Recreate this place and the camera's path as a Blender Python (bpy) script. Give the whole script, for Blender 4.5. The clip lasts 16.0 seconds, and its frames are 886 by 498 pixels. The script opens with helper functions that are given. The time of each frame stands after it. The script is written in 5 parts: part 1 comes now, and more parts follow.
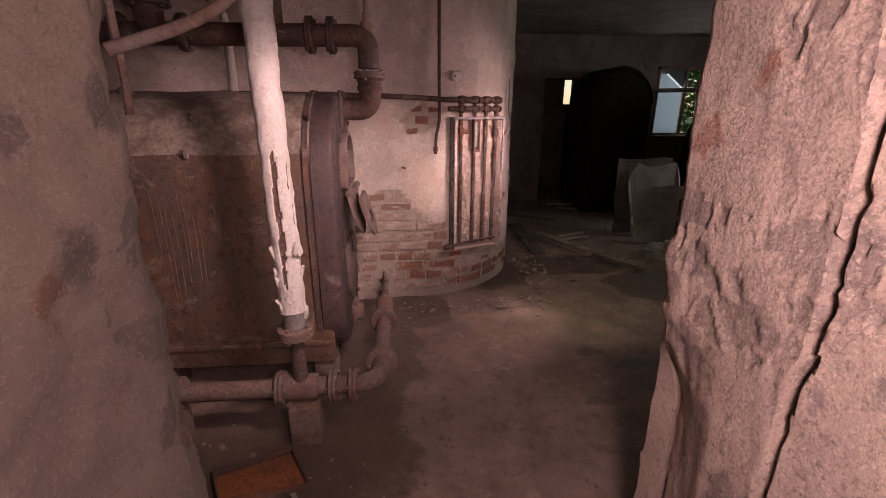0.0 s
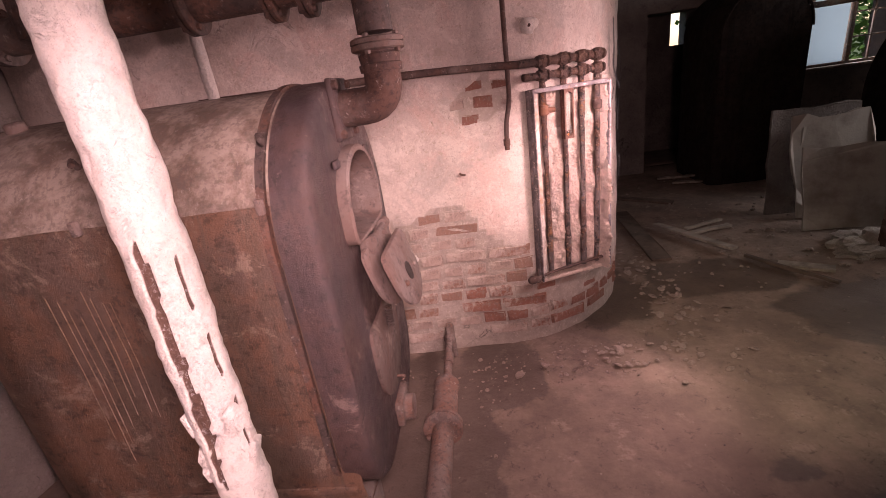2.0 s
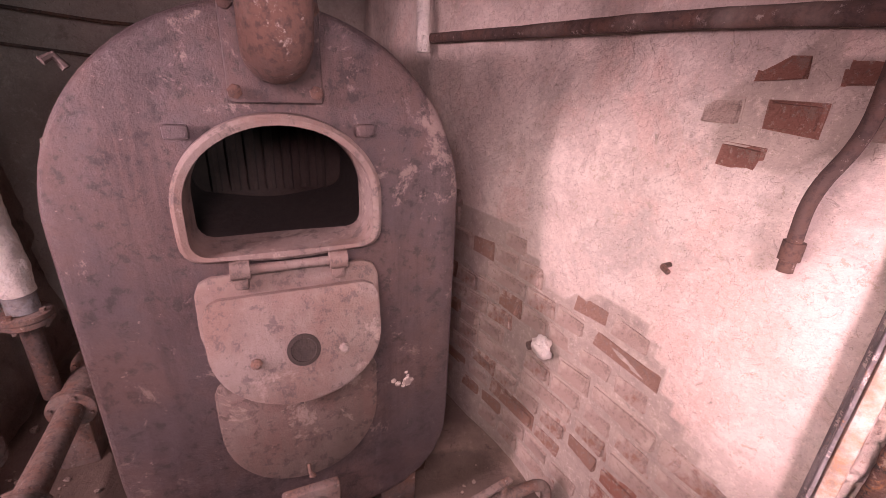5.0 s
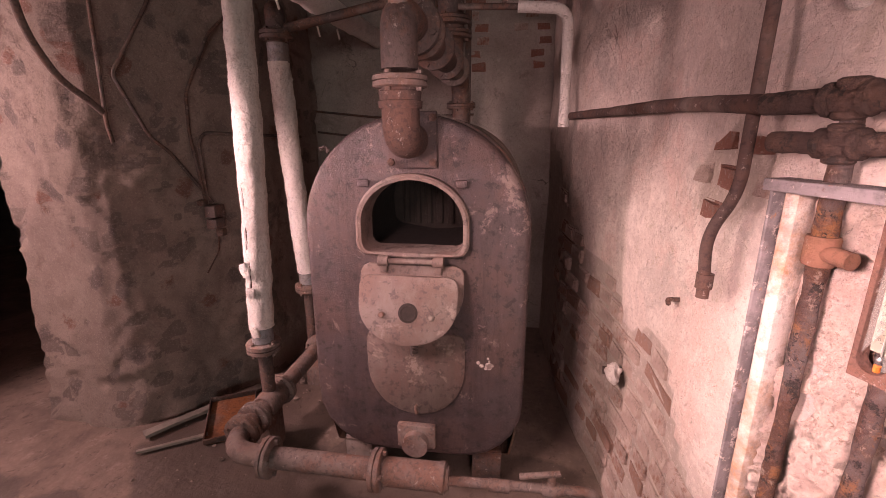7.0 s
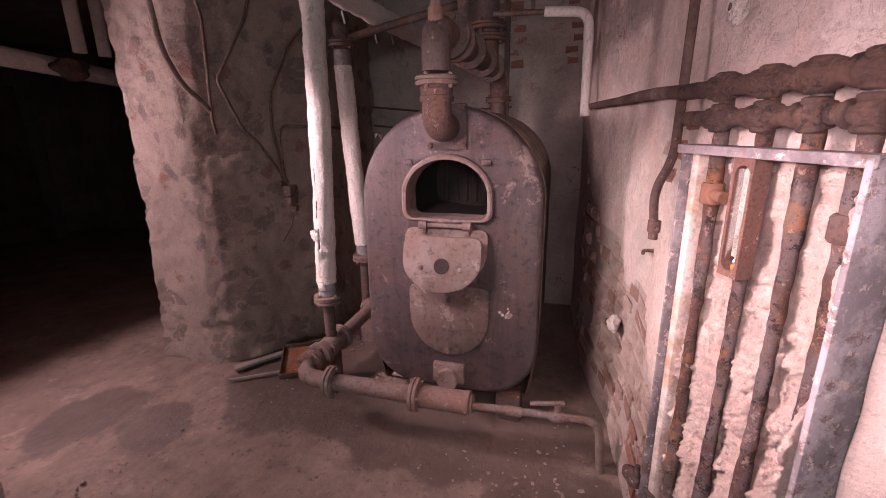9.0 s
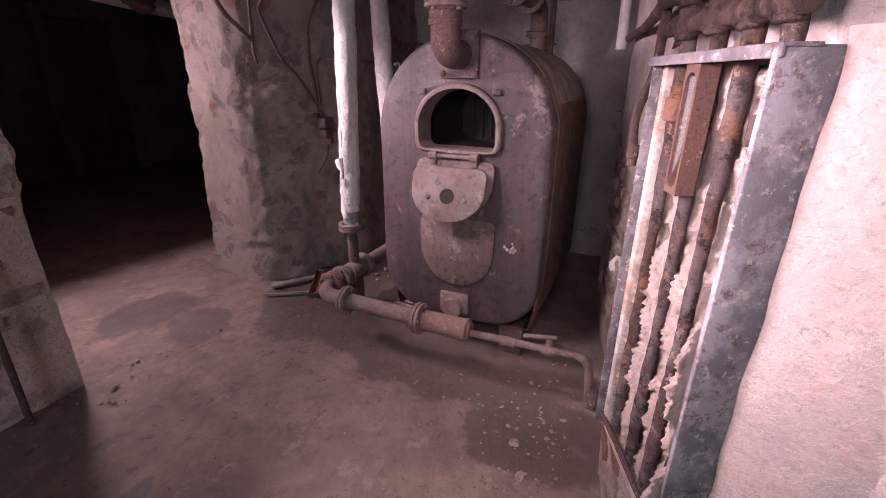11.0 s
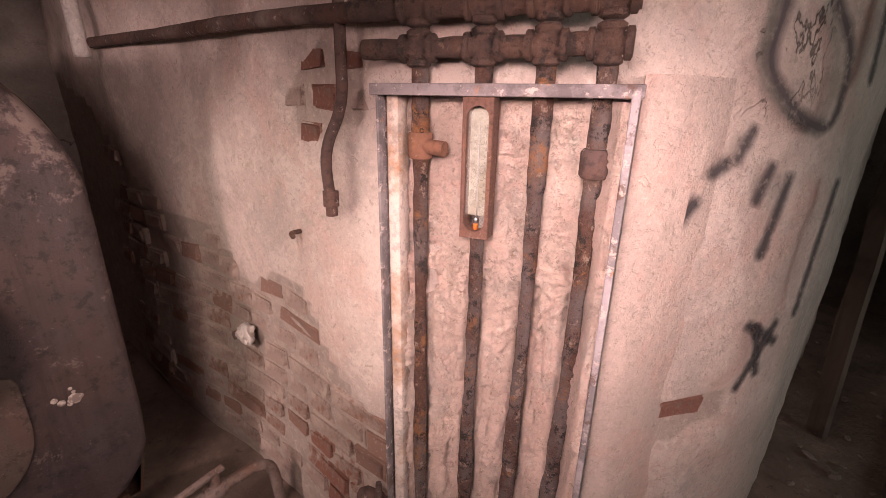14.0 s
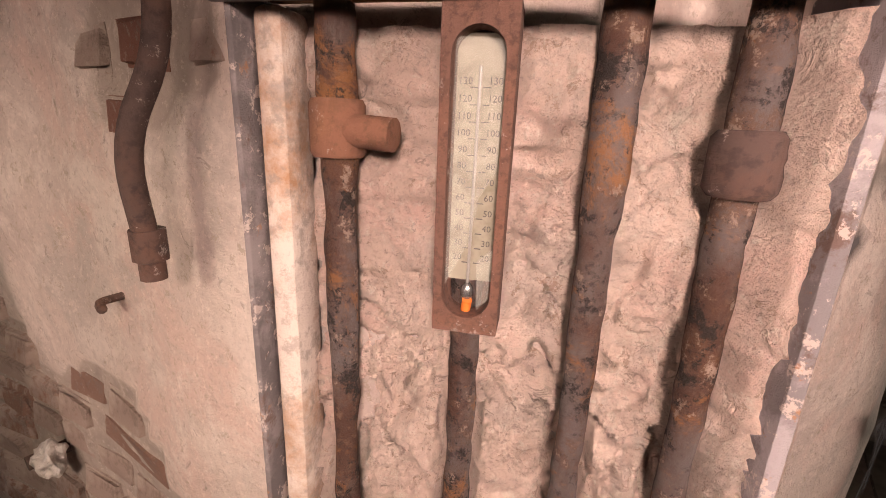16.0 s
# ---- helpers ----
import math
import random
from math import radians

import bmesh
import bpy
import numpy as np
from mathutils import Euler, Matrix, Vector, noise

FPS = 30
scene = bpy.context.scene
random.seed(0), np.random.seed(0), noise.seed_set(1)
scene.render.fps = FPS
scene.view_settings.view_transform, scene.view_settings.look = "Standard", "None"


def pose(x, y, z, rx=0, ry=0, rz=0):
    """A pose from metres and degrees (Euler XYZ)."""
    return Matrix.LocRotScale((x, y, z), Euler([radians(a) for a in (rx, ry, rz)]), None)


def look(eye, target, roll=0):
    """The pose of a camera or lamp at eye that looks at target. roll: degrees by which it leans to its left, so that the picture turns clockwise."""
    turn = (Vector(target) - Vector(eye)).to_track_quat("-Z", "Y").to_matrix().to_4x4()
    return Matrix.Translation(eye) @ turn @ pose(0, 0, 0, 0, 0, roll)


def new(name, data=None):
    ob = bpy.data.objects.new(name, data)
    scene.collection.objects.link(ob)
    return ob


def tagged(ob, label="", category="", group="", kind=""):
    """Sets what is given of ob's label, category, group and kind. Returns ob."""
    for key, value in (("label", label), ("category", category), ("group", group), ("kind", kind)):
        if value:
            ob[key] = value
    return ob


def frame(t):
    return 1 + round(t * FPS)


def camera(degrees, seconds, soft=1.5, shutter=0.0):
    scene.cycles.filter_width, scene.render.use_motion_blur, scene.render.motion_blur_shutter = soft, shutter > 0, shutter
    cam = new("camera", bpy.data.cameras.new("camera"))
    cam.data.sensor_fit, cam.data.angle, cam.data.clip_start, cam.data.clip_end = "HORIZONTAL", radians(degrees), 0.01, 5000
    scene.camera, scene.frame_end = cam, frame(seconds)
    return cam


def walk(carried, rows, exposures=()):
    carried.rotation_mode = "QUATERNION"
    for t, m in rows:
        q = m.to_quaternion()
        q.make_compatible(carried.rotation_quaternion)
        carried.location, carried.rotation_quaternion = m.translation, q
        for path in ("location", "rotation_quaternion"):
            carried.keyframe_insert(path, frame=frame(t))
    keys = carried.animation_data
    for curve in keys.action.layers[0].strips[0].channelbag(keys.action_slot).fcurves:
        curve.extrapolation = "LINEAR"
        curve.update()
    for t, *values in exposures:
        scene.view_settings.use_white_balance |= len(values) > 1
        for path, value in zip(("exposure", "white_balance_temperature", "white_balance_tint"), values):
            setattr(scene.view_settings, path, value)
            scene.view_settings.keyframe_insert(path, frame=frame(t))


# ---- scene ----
cam = camera(91.0, 16.0, 0.6)
# seconds, eye, target, roll
PATH = [
    (0.0, (1.601, 1.151, 1.380), (1.800, 3.047, 0.774), 0.16),
    (0.5, (1.707, 1.335, 1.380), (1.663, 3.220, 0.713), -1.04),
    (1.0, (1.627, 1.601, 1.400), (1.333, 3.473, 0.761), -3.37),
    (1.5, (1.627, 1.834, 1.397), (1.309, 3.696, 0.739), -6.39),
    (2.0, (1.729, 2.154, 1.413), (1.528, 4.017, 0.714), -8.18),
    (2.5, (1.771, 2.387, 1.381), (1.817, 4.268, 0.705), -7.25),
    (3.0, (1.782, 2.613, 1.401), (2.053, 4.484, 0.749), -6.77),
    (3.5, (1.923, 2.782, 1.358), (1.940, 4.657, 0.663), -4.16),
    (4.0, (2.108, 2.965, 1.331), (1.628, 4.734, 0.532), 1.40),
    (4.5, (2.196, 3.210, 1.333), (1.029, 4.639, 0.561), 2.89),
    (5.0, (2.235, 3.481, 1.356), (0.539, 4.240, 0.617), 2.65),
    (7.5, (2.888, 3.893, 1.412), (0.985, 3.561, 0.896), -0.38),
    (8.0, (3.000, 3.947, 1.400), (1.105, 3.566, 0.887), -1.04),
    (8.5, (3.100, 3.964, 1.393), (1.217, 3.517, 0.891), -1.31),
    (11.0, (3.094, 4.267, 1.296), (1.399, 3.495, 0.566), 0.29),
    (11.5, (3.073, 4.211, 1.279), (1.314, 3.697, 0.476), 1.45),
    (12.0, (3.062, 4.036, 1.272), (1.229, 3.902, 0.482), 0.98),
    (12.5, (2.995, 3.925, 1.256), (1.167, 4.238, 0.508), 0.05),
    (13.0, (2.792, 3.881, 1.243), (1.086, 4.652, 0.539), -0.63),
    (13.5, (2.701, 3.855, 1.263), (1.156, 4.919, 0.568), 0.20),
    (14.0, (2.626, 3.778, 1.316), (1.320, 5.147, 0.667), 1.09),
    (14.5, (2.549, 3.737, 1.332), (1.443, 5.269, 0.676), 1.46),
    (15.0, (2.457, 3.851, 1.304), (1.417, 5.435, 0.665), 1.37),
    (15.5, (2.370, 3.994, 1.256), (1.333, 5.592, 0.649), 1.48),
    (16.0, (2.326, 4.059, 1.246), (1.279, 5.672, 0.697), 2.29),
]
EXPOSE = [(0.0, -0.75, 6700, 13), (0.7, -0.45, 6700, 14), (1.5, -0.15, 6900, 4), (2.0, 0.1, 6700, 22), (3.0, 0.25, 6500, 30), (4.0, 0.35, 6100, 4), (5.0, 0.4, 6200, 22), (7.5, 0.2, 6900, 19), (8.0, 0.2, 6400, 18), (9.0, 0.2, 6000, 14), (11.0, 0.25, 5400, 9), (12.0, 0.05, 5900, 14), (13.0, -0.2, 6000, 9), (14.0, -0.25, 6500, 3), (16.0, -0.45, 6900, -7)]
walk(cam, [(t, look(eye, target, roll)) for t, eye, target, roll in PATH], EXPOSE)

# ---- world and light ----
world = bpy.data.worlds.new("world")
scene.world = world
world.use_nodes = True
wn = world.node_tree
sky = wn.nodes.new("ShaderNodeTexSky")
sky.sky_type, sky.sun_disc = "NISHITA", False
sky.sun_elevation, sky.sun_rotation = radians(40), radians(20)
wn.nodes["Background"].inputs[1].default_value = 0.12
wn.links.new(sky.outputs[0], wn.nodes["Background"].inputs[0])
sun = new("sun", bpy.data.lights.new("sun", "SUN"))
sun.data.energy, sun.data.angle, sun.data.color = 3.0, radians(0.5), (1, 0.95, 0.88)
sun.matrix_world = look((0, 0, 0), (-0.3, 0.75, -0.8))


def torch_stand_in(place, target, power, cone, size=0.09, colour=(1, 0.675, 0.67)):
    """A still stand-in for the walker's carried light, at one stop of the walk."""
    ob = new("torch_stand_in", bpy.data.lights.new("torch_stand_in", "SPOT"))
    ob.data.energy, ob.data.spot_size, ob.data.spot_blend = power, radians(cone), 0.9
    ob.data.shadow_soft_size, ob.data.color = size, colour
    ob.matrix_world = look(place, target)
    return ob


# All stay lit together; some are added to brighten a single surface.
near = torch_stand_in((1.82, 1.08, 1.46), (1.90, 2.6, 0.85), 76, 160)
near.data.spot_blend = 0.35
# Added to brighten the pier right of the doorway.
torch_stand_in((1.97, 1.18, 1.46), (2.35, 1.95, 0.95), 46, 135)
side = torch_stand_in((1.80, 2.15, 1.55), (1.02, 3.12, 0.88), 112, 70)
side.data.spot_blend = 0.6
torch_stand_in((2.30, 3.36, 1.48), (1.28, 3.78, 1.0), 40, 94)
torch_stand_in((2.62, 3.62, 1.45), (2.22, 4.42, 1.00), 112, 62)
# Added to lift the wall beside the boiler.
torch_stand_in((2.15, 3.25, 1.45), (1.50, 4.27, 0.75), 50, 62, 0.06, (1.0, 0.76, 0.68))
torch_stand_in((2.2, 2.75, 1.45), (3.05, 4.2, 0.0), 78, 46, 0.06, (1.0, 0.86, 0.62))
torch_stand_in((2.98, 4.05, 1.45), (2.1, 4.4, 1.3), 28, 96)
# Two added lamps: floor before the boiler, then the upper back wall.
torch_stand_in((3.05, 4.15, 1.40), (2.05, 3.75, 0.0), 95, 50)
torch_stand_in((2.95, 3.90, 1.50), (0.7, 3.85, 1.85), 20, 46)


def skylight(place, target, w, h, power):
    """Daylight in a window's opening."""
    ob = new("daylight", bpy.data.lights.new("daylight", "AREA"))
    ob.data.shape, ob.data.size, ob.data.size_y = "RECTANGLE", w, h
    ob.data.energy, ob.data.color = power, (1.0, 0.97, 0.93)
    ob.matrix_world = look(place, target)


# East opening is out of view, added to light the boards from that side.
skylight((7.42, 5.3, 1.75), (5.0, 5.1, 0.3), 1.4, 0.9, 56)
skylight((6.12, 8.05, 1.5), (5.6, 6.0, 0.8), 0.9, 0.9, 14)

# ---- materials ----


class Mat:
    """A node material under construction."""

    def __init__(self, name, rough=0.85, metal=0.0):
        self.m = bpy.data.materials.new(name)
        self.m.use_nodes = True
        self.t = self.m.node_tree
        self.b = self.t.nodes["Principled BSDF"]
        self.b.inputs["Roughness"].default_value = rough
        self.b.inputs["Metallic"].default_value = metal
        self.co = self.t.nodes.new("ShaderNodeTexCoord").outputs["Object"]

    def n(self, kind):
        return self.t.nodes.new(kind)

    def link(self, a, b):
        self.t.links.new(a, b)

    def noise(self, scale, detail=6.0, rough=0.6, stretch=None, distort=0.0):
        t = self.n("ShaderNodeTexNoise")
        t.inputs["Scale"].default_value, t.inputs["Detail"].default_value = scale, detail
        t.inputs["Roughness"].default_value, t.inputs["Distortion"].default_value = rough, distort
        if stretch:
            mp = self.n("ShaderNodeMapping")
            mp.inputs["Scale"].default_value = stretch
            self.link(self.co, mp.inputs[0])
            self.link(mp.outputs[0], t.inputs[0])
        else:
            self.link(self.co, t.inputs[0])
        wide = self.n("ShaderNodeMath")
        wide.operation = "MULTIPLY_ADD"
        wide.inputs[1].default_value, wide.inputs[2].default_value = 1.7, -0.35
        self.link(t.outputs[0], wide.inputs[0])
        return wide.outputs[0]

    def cells(self, scale, feature="F1"):
        t = self.n("ShaderNodeTexVoronoi")
        t.feature = feature
        t.inputs["Scale"].default_value = scale
        self.link(self.co, t.inputs[0])
        return t.outputs[0]

    def ramp(self, fac, *stops):
        r = self.n("ShaderNodeValToRGB")
        els = r.color_ramp.elements
        while len(els) < len(stops):
            els.new(0.5)
        for e, (p, c) in zip(els, stops):
            e.position = p
            e.color = (c, c, c, 1) if isinstance(c, (int, float)) else (*c, 1)
        self.link(fac, r.inputs[0])
        return r.outputs[0]

    def mix(self, fac, a, b, blend="MIX"):
        x = self.n("ShaderNodeMix")
        x.data_type, x.blend_type = "RGBA", blend
        for v, i in ((fac, 0), (a, 6), (b, 7)):
            if isinstance(v, (int, float)):
                x.inputs[i].default_value = v if i == 0 else (v, v, v, 1)
            elif isinstance(v, tuple):
                x.inputs[i].default_value = (*v, 1)
            else:
                self.link(v, x.inputs[i])
        return x.outputs[2]

    def attr(self, name):
        a = self.n("ShaderNodeAttribute")
        a.attribute_name = name
        return a.outputs["Fac"]

    def rnd(self):
        return self.n("ShaderNodeObjectInfo").outputs["Random"]

    def colour(self, c):
        if isinstance(c, tuple):
            self.b.inputs["Base Color"].default_value = (*c, 1)
        else:
            self.link(c, self.b.inputs["Base Color"])
        return self

    def rough(self, c):
        self.link(c, self.b.inputs["Roughness"])
        return self

    def bump(self, h, strength=0.5, dist=0.01):
        u = self.n("ShaderNodeBump")
        u.inputs["Strength"].default_value, u.inputs["Distance"].default_value = strength, dist
        self.link(h, u.inputs["Height"])
        old = self.b.inputs["Normal"].links
        if old:
            self.link(old[0].from_socket, u.inputs["Normal"])
        self.link(u.outputs[0], self.b.inputs["Normal"])
        return self


def plaster(name, a, b, stain, expo=None, crackle=0.35, split=3.4, relief=0.03, tints=()):
    m = Mat(name, 0.92)
    c = m.mix(m.ramp(m.noise(2.2, 8, 0.65), (0.35, 0.0), (0.65, 1.0)), a, b)
    c = m.mix(m.ramp(m.noise(6, 9, 0.75, None, 0.6), (0.60, 0.0), (0.74, 0.65)), c, stain)
    for k, tint in enumerate(tints):
        c = m.mix(m.ramp(m.noise(2.7 + 1.9 * k, 9, 0.72, None, 0.5), (0.50, 0.0), (0.64, 0.75)), c, tint)
    if tints:
        c = m.mix(m.ramp(m.noise(48, 6, 0.8, None, 0.4), (0.64, 0.0), (0.70, 0.8)), c, stain)
    c = m.mix(m.ramp(m.noise(60, 4, 0.7), (0.32, 0.25), (0.5, 0.0)), c, tuple(0.6 * v for v in a))
    if expo:
        c = m.mix(m.ramp(m.attr("bare"), (0.35, 0.0), (0.6, 1.0)), c, m.mix(m.noise(25, 5), expo, tuple(0.6 * v for v in expo)))
    line = m.noise(split, 5, 0.6, None, 0.7)
    crack = m.ramp(line, (0.486, 0.0), (0.495, 1.0), (0.505, 1.0), (0.514, 0.0))
    crack = m.mix(1.0, crack, m.ramp(m.noise(split / 2, 3), (0.64, 0.0), (0.78, 1.0)), "MULTIPLY")
    c = m.mix(crack, c, tuple(0.3 * v for v in a))
    c = m.mix(m.ramp(m.noise(26, 7, 0.75), (0.62, 0.0), (0.76, 0.35)), c, tuple(min(0.85, 1.35 * v) for v in a))
    c = m.mix(m.ramp(m.noise(34, 7, 0.75, None, 1.0), (0.70, 0.0), (0.76, 0.6)), c, tuple(0.5 * v for v in b))
    c = m.mix(m.ramp(m.noise(130, 4, 0.8), (0.22, 0.4), (0.38, 0.0)), c, tuple(0.5 * v for v in b))
    c = m.mix(m.ramp(m.noise(95, 3, 0.8), (0.62, 0.0), (0.80, 0.3)), c, tuple(min(0.88, 1.5 * v) for v in a))
    m.colour(c)
    m.bump(m.noise(14, 10, 0.72), 0.65, relief)
    m.bump(m.noise(120, 6, 0.7), crackle, 0.006)
    m.bump(m.ramp(m.noise(21, 6, 0.6, None, 0.8), (0.5, 0.0), (0.53, 1.0)), min(1.0, crackle + 0.3), 0.010)
    m.bump(m.mix(crack, 1.0, 0.0), 0.8, 0.01)
    return m.m


def rusty(name, base, rust, amount=0.5, rough=0.75, metal=0.25, grain=70):
    m = Mat(name, rough, metal)
    f = m.ramp(m.noise(7, 9, 0.72), (0.5 - 0.25 * amount, 0.0), (0.75 - 0.25 * amount, 1.0))
    c = m.mix(f, base, rust)
    c = m.mix(m.ramp(m.noise(grain, 5, 0.7), (0.5, 0.0), (0.7, 0.6)), c, tuple(0.4 * v for v in base))
    c = m.mix(m.ramp(m.noise(3, 6, 0.6), (0.55, 0.0), (0.8, 0.5)), c, (0.32, 0.27, 0.24))
    c = m.mix(m.ramp(m.noise(38, 8, 0.8), (0.66, 0.0), (0.72, 0.6)), c, (0.40, 0.35, 0.31))
    c = m.mix(m.ramp(m.noise(13, 9, 0.75), (0.58, 0.0), (0.70, 0.5)), c, tuple(0.45 * v for v in base))
    m.colour(c)
    m.bump(m.noise(grain, 8, 0.7), 0.6, 0.004)
    m.bump(m.noise(9, 9, 0.65), 0.35, 0.008)
    return m.m


M_WALL = plaster("old_limewash", (0.57, 0.475, 0.425), (0.48, 0.40, 0.36), (0.38, 0.315, 0.255), (0.47, 0.39, 0.34), 0.22, 3.4, 0.012, ((0.55, 0.405, 0.355), (0.43, 0.375, 0.34), (0.62, 0.54, 0.49)))


def masonry_render(name, k):
    """Crumbling render with the stones and bricks of the pier showing through in blotches."""
    m = Mat(name, 0.93)
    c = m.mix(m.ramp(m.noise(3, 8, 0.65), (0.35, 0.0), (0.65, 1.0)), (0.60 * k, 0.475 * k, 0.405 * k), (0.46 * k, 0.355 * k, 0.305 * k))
    warp = m.mix(0.16, m.co, m.n("ShaderNodeTexNoise").outputs[1], "ADD")
    cell = m.n("ShaderNodeTexVoronoi")
    cell.inputs["Scale"].default_value = 7.5
    m.link(warp, cell.inputs[0])
    pick = m.n("ShaderNodeSeparateColor")
    m.link(cell.outputs["Color"], pick.inputs[0])
    stone = m.mix(m.ramp(pick.outputs[1], (0.70, 0.0), (0.74, 1.0)), m.mix(m.noise(20, 6), (0.30 * k, 0.235 * k, 0.215 * k), (0.20 * k, 0.16 * k, 0.155 * k)), m.mix(m.noise(18, 6), (0.40 * k, 0.19 * k, 0.14 * k), (0.32 * k, 0.17 * k, 0.13 * k)))
    inside = m.ramp(m.mix(0.35, cell.outputs["Distance"], m.noise(16, 7, 0.7)), (0.34, 1.0), (0.42, 0.0))
    shown = m.mix(1.0, inside, m.ramp(m.mix(0.5, pick.outputs[0], m.noise(4, 5)), (0.46, 0.0), (0.52, 0.9)), "MULTIPLY")
    c = m.mix(shown, c, stone)
    c = m.mix(m.ramp(m.attr("bare"), (0.35, 0.0), (0.6, 0.8)), c, m.mix(m.noise(25, 5), (0.36 * k, 0.285 * k, 0.25 * k), (0.23 * k, 0.18 * k, 0.165 * k)))
    c = m.mix(m.ramp(m.noise(45, 7, 0.75, None, 1.0), (0.60, 0.0), (0.66, 0.6)), c, (0.20, 0.155, 0.135))
    c = m.mix(m.ramp(m.noise(110, 4, 0.8), (0.58, 0.0), (0.68, 0.5)), c, (0.74 * k, 0.59 * k, 0.51 * k))
    c = m.mix(m.ramp(m.noise(150, 4, 0.8), (0.33, 0.4), (0.48, 0.0)), c, (0.22, 0.165, 0.14))
    m.colour(c)
    m.bump(m.noise(16, 10, 0.72), 0.6, 0.012)
    m.bump(m.noise(70, 8, 0.75), 0.8, 0.010)
    m.bump(m.ramp(m.noise(9, 8, 0.65, None, 0.8), (0.5, 0.0), (0.52, 1.0)), 0.6, 0.008)
    m.bump(shown, 0.4, 0.006)
    return m.m


# One render twice: k brightens the lit pier and darkens the dim one.
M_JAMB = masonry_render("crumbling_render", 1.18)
M_PIER = masonry_render("dimmed_brown_render", 0.55)
M_DARKWALL = plaster("dark_plaster", (0.20, 0.17, 0.155), (0.13, 0.11, 0.10), (0.06, 0.05, 0.05), (0.2, 0.14, 0.11))
M_CREAM = plaster("cream_mortar", (0.76, 0.61, 0.525), (0.66, 0.50, 0.43), (0.47, 0.33, 0.255), None, 1.0, 11, 0.05, ((0.74, 0.53, 0.46), (0.60, 0.51, 0.45)))
M_BACKWALL = plaster("stained_back_plaster", (0.40, 0.35, 0.315), (0.30, 0.26, 0.23), (0.20, 0.165, 0.145), None, 0.25, 3.4, 0.015)
M_CEIL = plaster("sooty_ceiling", (0.22, 0.19, 0.17), (0.15, 0.13, 0.12), (0.08, 0.07, 0.06))
M_LAG = plaster("white_lagging", (0.84, 0.78, 0.73), (0.78, 0.71, 0.65), (0.60, 0.51, 0.45), (0.16, 0.09, 0.065), 0.8)
M_IRON = rusty("dark_cast_iron", (0.10, 0.075, 0.068), (0.16, 0.085, 0.06), 0.4, 0.7, 0.3)
M_PIPE = rusty("dusty_iron_pipe", (0.17, 0.13, 0.115), (0.17, 0.095, 0.07), 0.45, 0.85, 0.1)
M_RUST = rusty("rusted_pipe", (0.075, 0.048, 0.042), (0.105, 0.056, 0.042), 0.45, 0.88, 0.05)
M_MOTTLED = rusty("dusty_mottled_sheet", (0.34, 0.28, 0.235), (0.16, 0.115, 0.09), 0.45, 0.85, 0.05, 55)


def sheet_iron(name, base, rust, streak, rough, metal, scuff):
    """Old sheet or cast iron with runs of rust, dust specks and scratches."""
    m = Mat(name, rough, metal)
    c = m.mix(m.ramp(m.noise(4, 9, 0.7), (0.38, 0.0), (0.62, 1.0)), base, rust)
    c = m.mix(m.ramp(m.noise(16, 7, 0.7, (1, 1, 0.07)), (0.5, 0.0), (0.66, 0.65)), c, streak)
    c = m.mix(m.ramp(m.noise(30, 8, 0.75), (0.55, 0.0), (0.68, 0.7)), c, tuple(0.4 * v for v in base))
    c = m.mix(m.ramp(m.noise(5, 9, 0.8, None, 0.4), (0.60, 0.0), (0.68, 0.55)), c, scuff)
    c = m.mix(m.ramp(m.noise(70, 6, 0.75), (0.74, 0.0), (0.82, 0.6)), c, scuff)
    m.colour(c)
    m.rough(m.ramp(m.noise(12, 7, 0.7), (0.35, rough - 0.12), (0.65, min(1.0, rough + 0.15))))
    m.bump(m.noise(11, 9, 0.7), 0.5, 0.008)
    m.bump(m.noise(110, 7, 0.75), 0.6, 0.004)
    return m.m


M_SHELL = sheet_iron("boiler_shell", (0.125, 0.085, 0.066), (0.17, 0.095, 0.062), (0.10, 0.075, 0.055), 0.62, 0.1, (0.30, 0.23, 0.18))
M_FRONT = sheet_iron("boiler_front_plate", (0.075, 0.056, 0.057), (0.095, 0.062, 0.056), (0.055, 0.037, 0.037), 0.50, 0.15, (0.30, 0.225, 0.20))
M_ASH = sheet_iron("dull_cast_door", (0.155, 0.115, 0.10), (0.15, 0.095, 0.08), (0.13, 0.095, 0.08), 0.75, 0.1, (0.34, 0.27, 0.235))
M_DOOR = sheet_iron("dusty_cast_door", (0.215, 0.170, 0.152), (0.185, 0.125, 0.105), (0.17, 0.125, 0.11), 0.78, 0.08, (0.36, 0.29, 0.255))
# Firebox soot; its black also carries the dim of ribs and peep hole.
SOOT_SHADE = Mat("soot_and_shade", 0.95)
SOOT_SHADE.colour(SOOT_SHADE.mix(SOOT_SHADE.noise(30, 6, 0.7), (0.022, 0.017, 0.015), (0.05, 0.036, 0.03)))
SOOT_SHADE.bump(SOOT_SHADE.noise(40, 8, 0.7), 0.6, 0.006)
M_GREY = rusty("grey_painted_iron", (0.26, 0.25, 0.26), (0.28, 0.13, 0.07), 0.3, 0.7, 0.15)


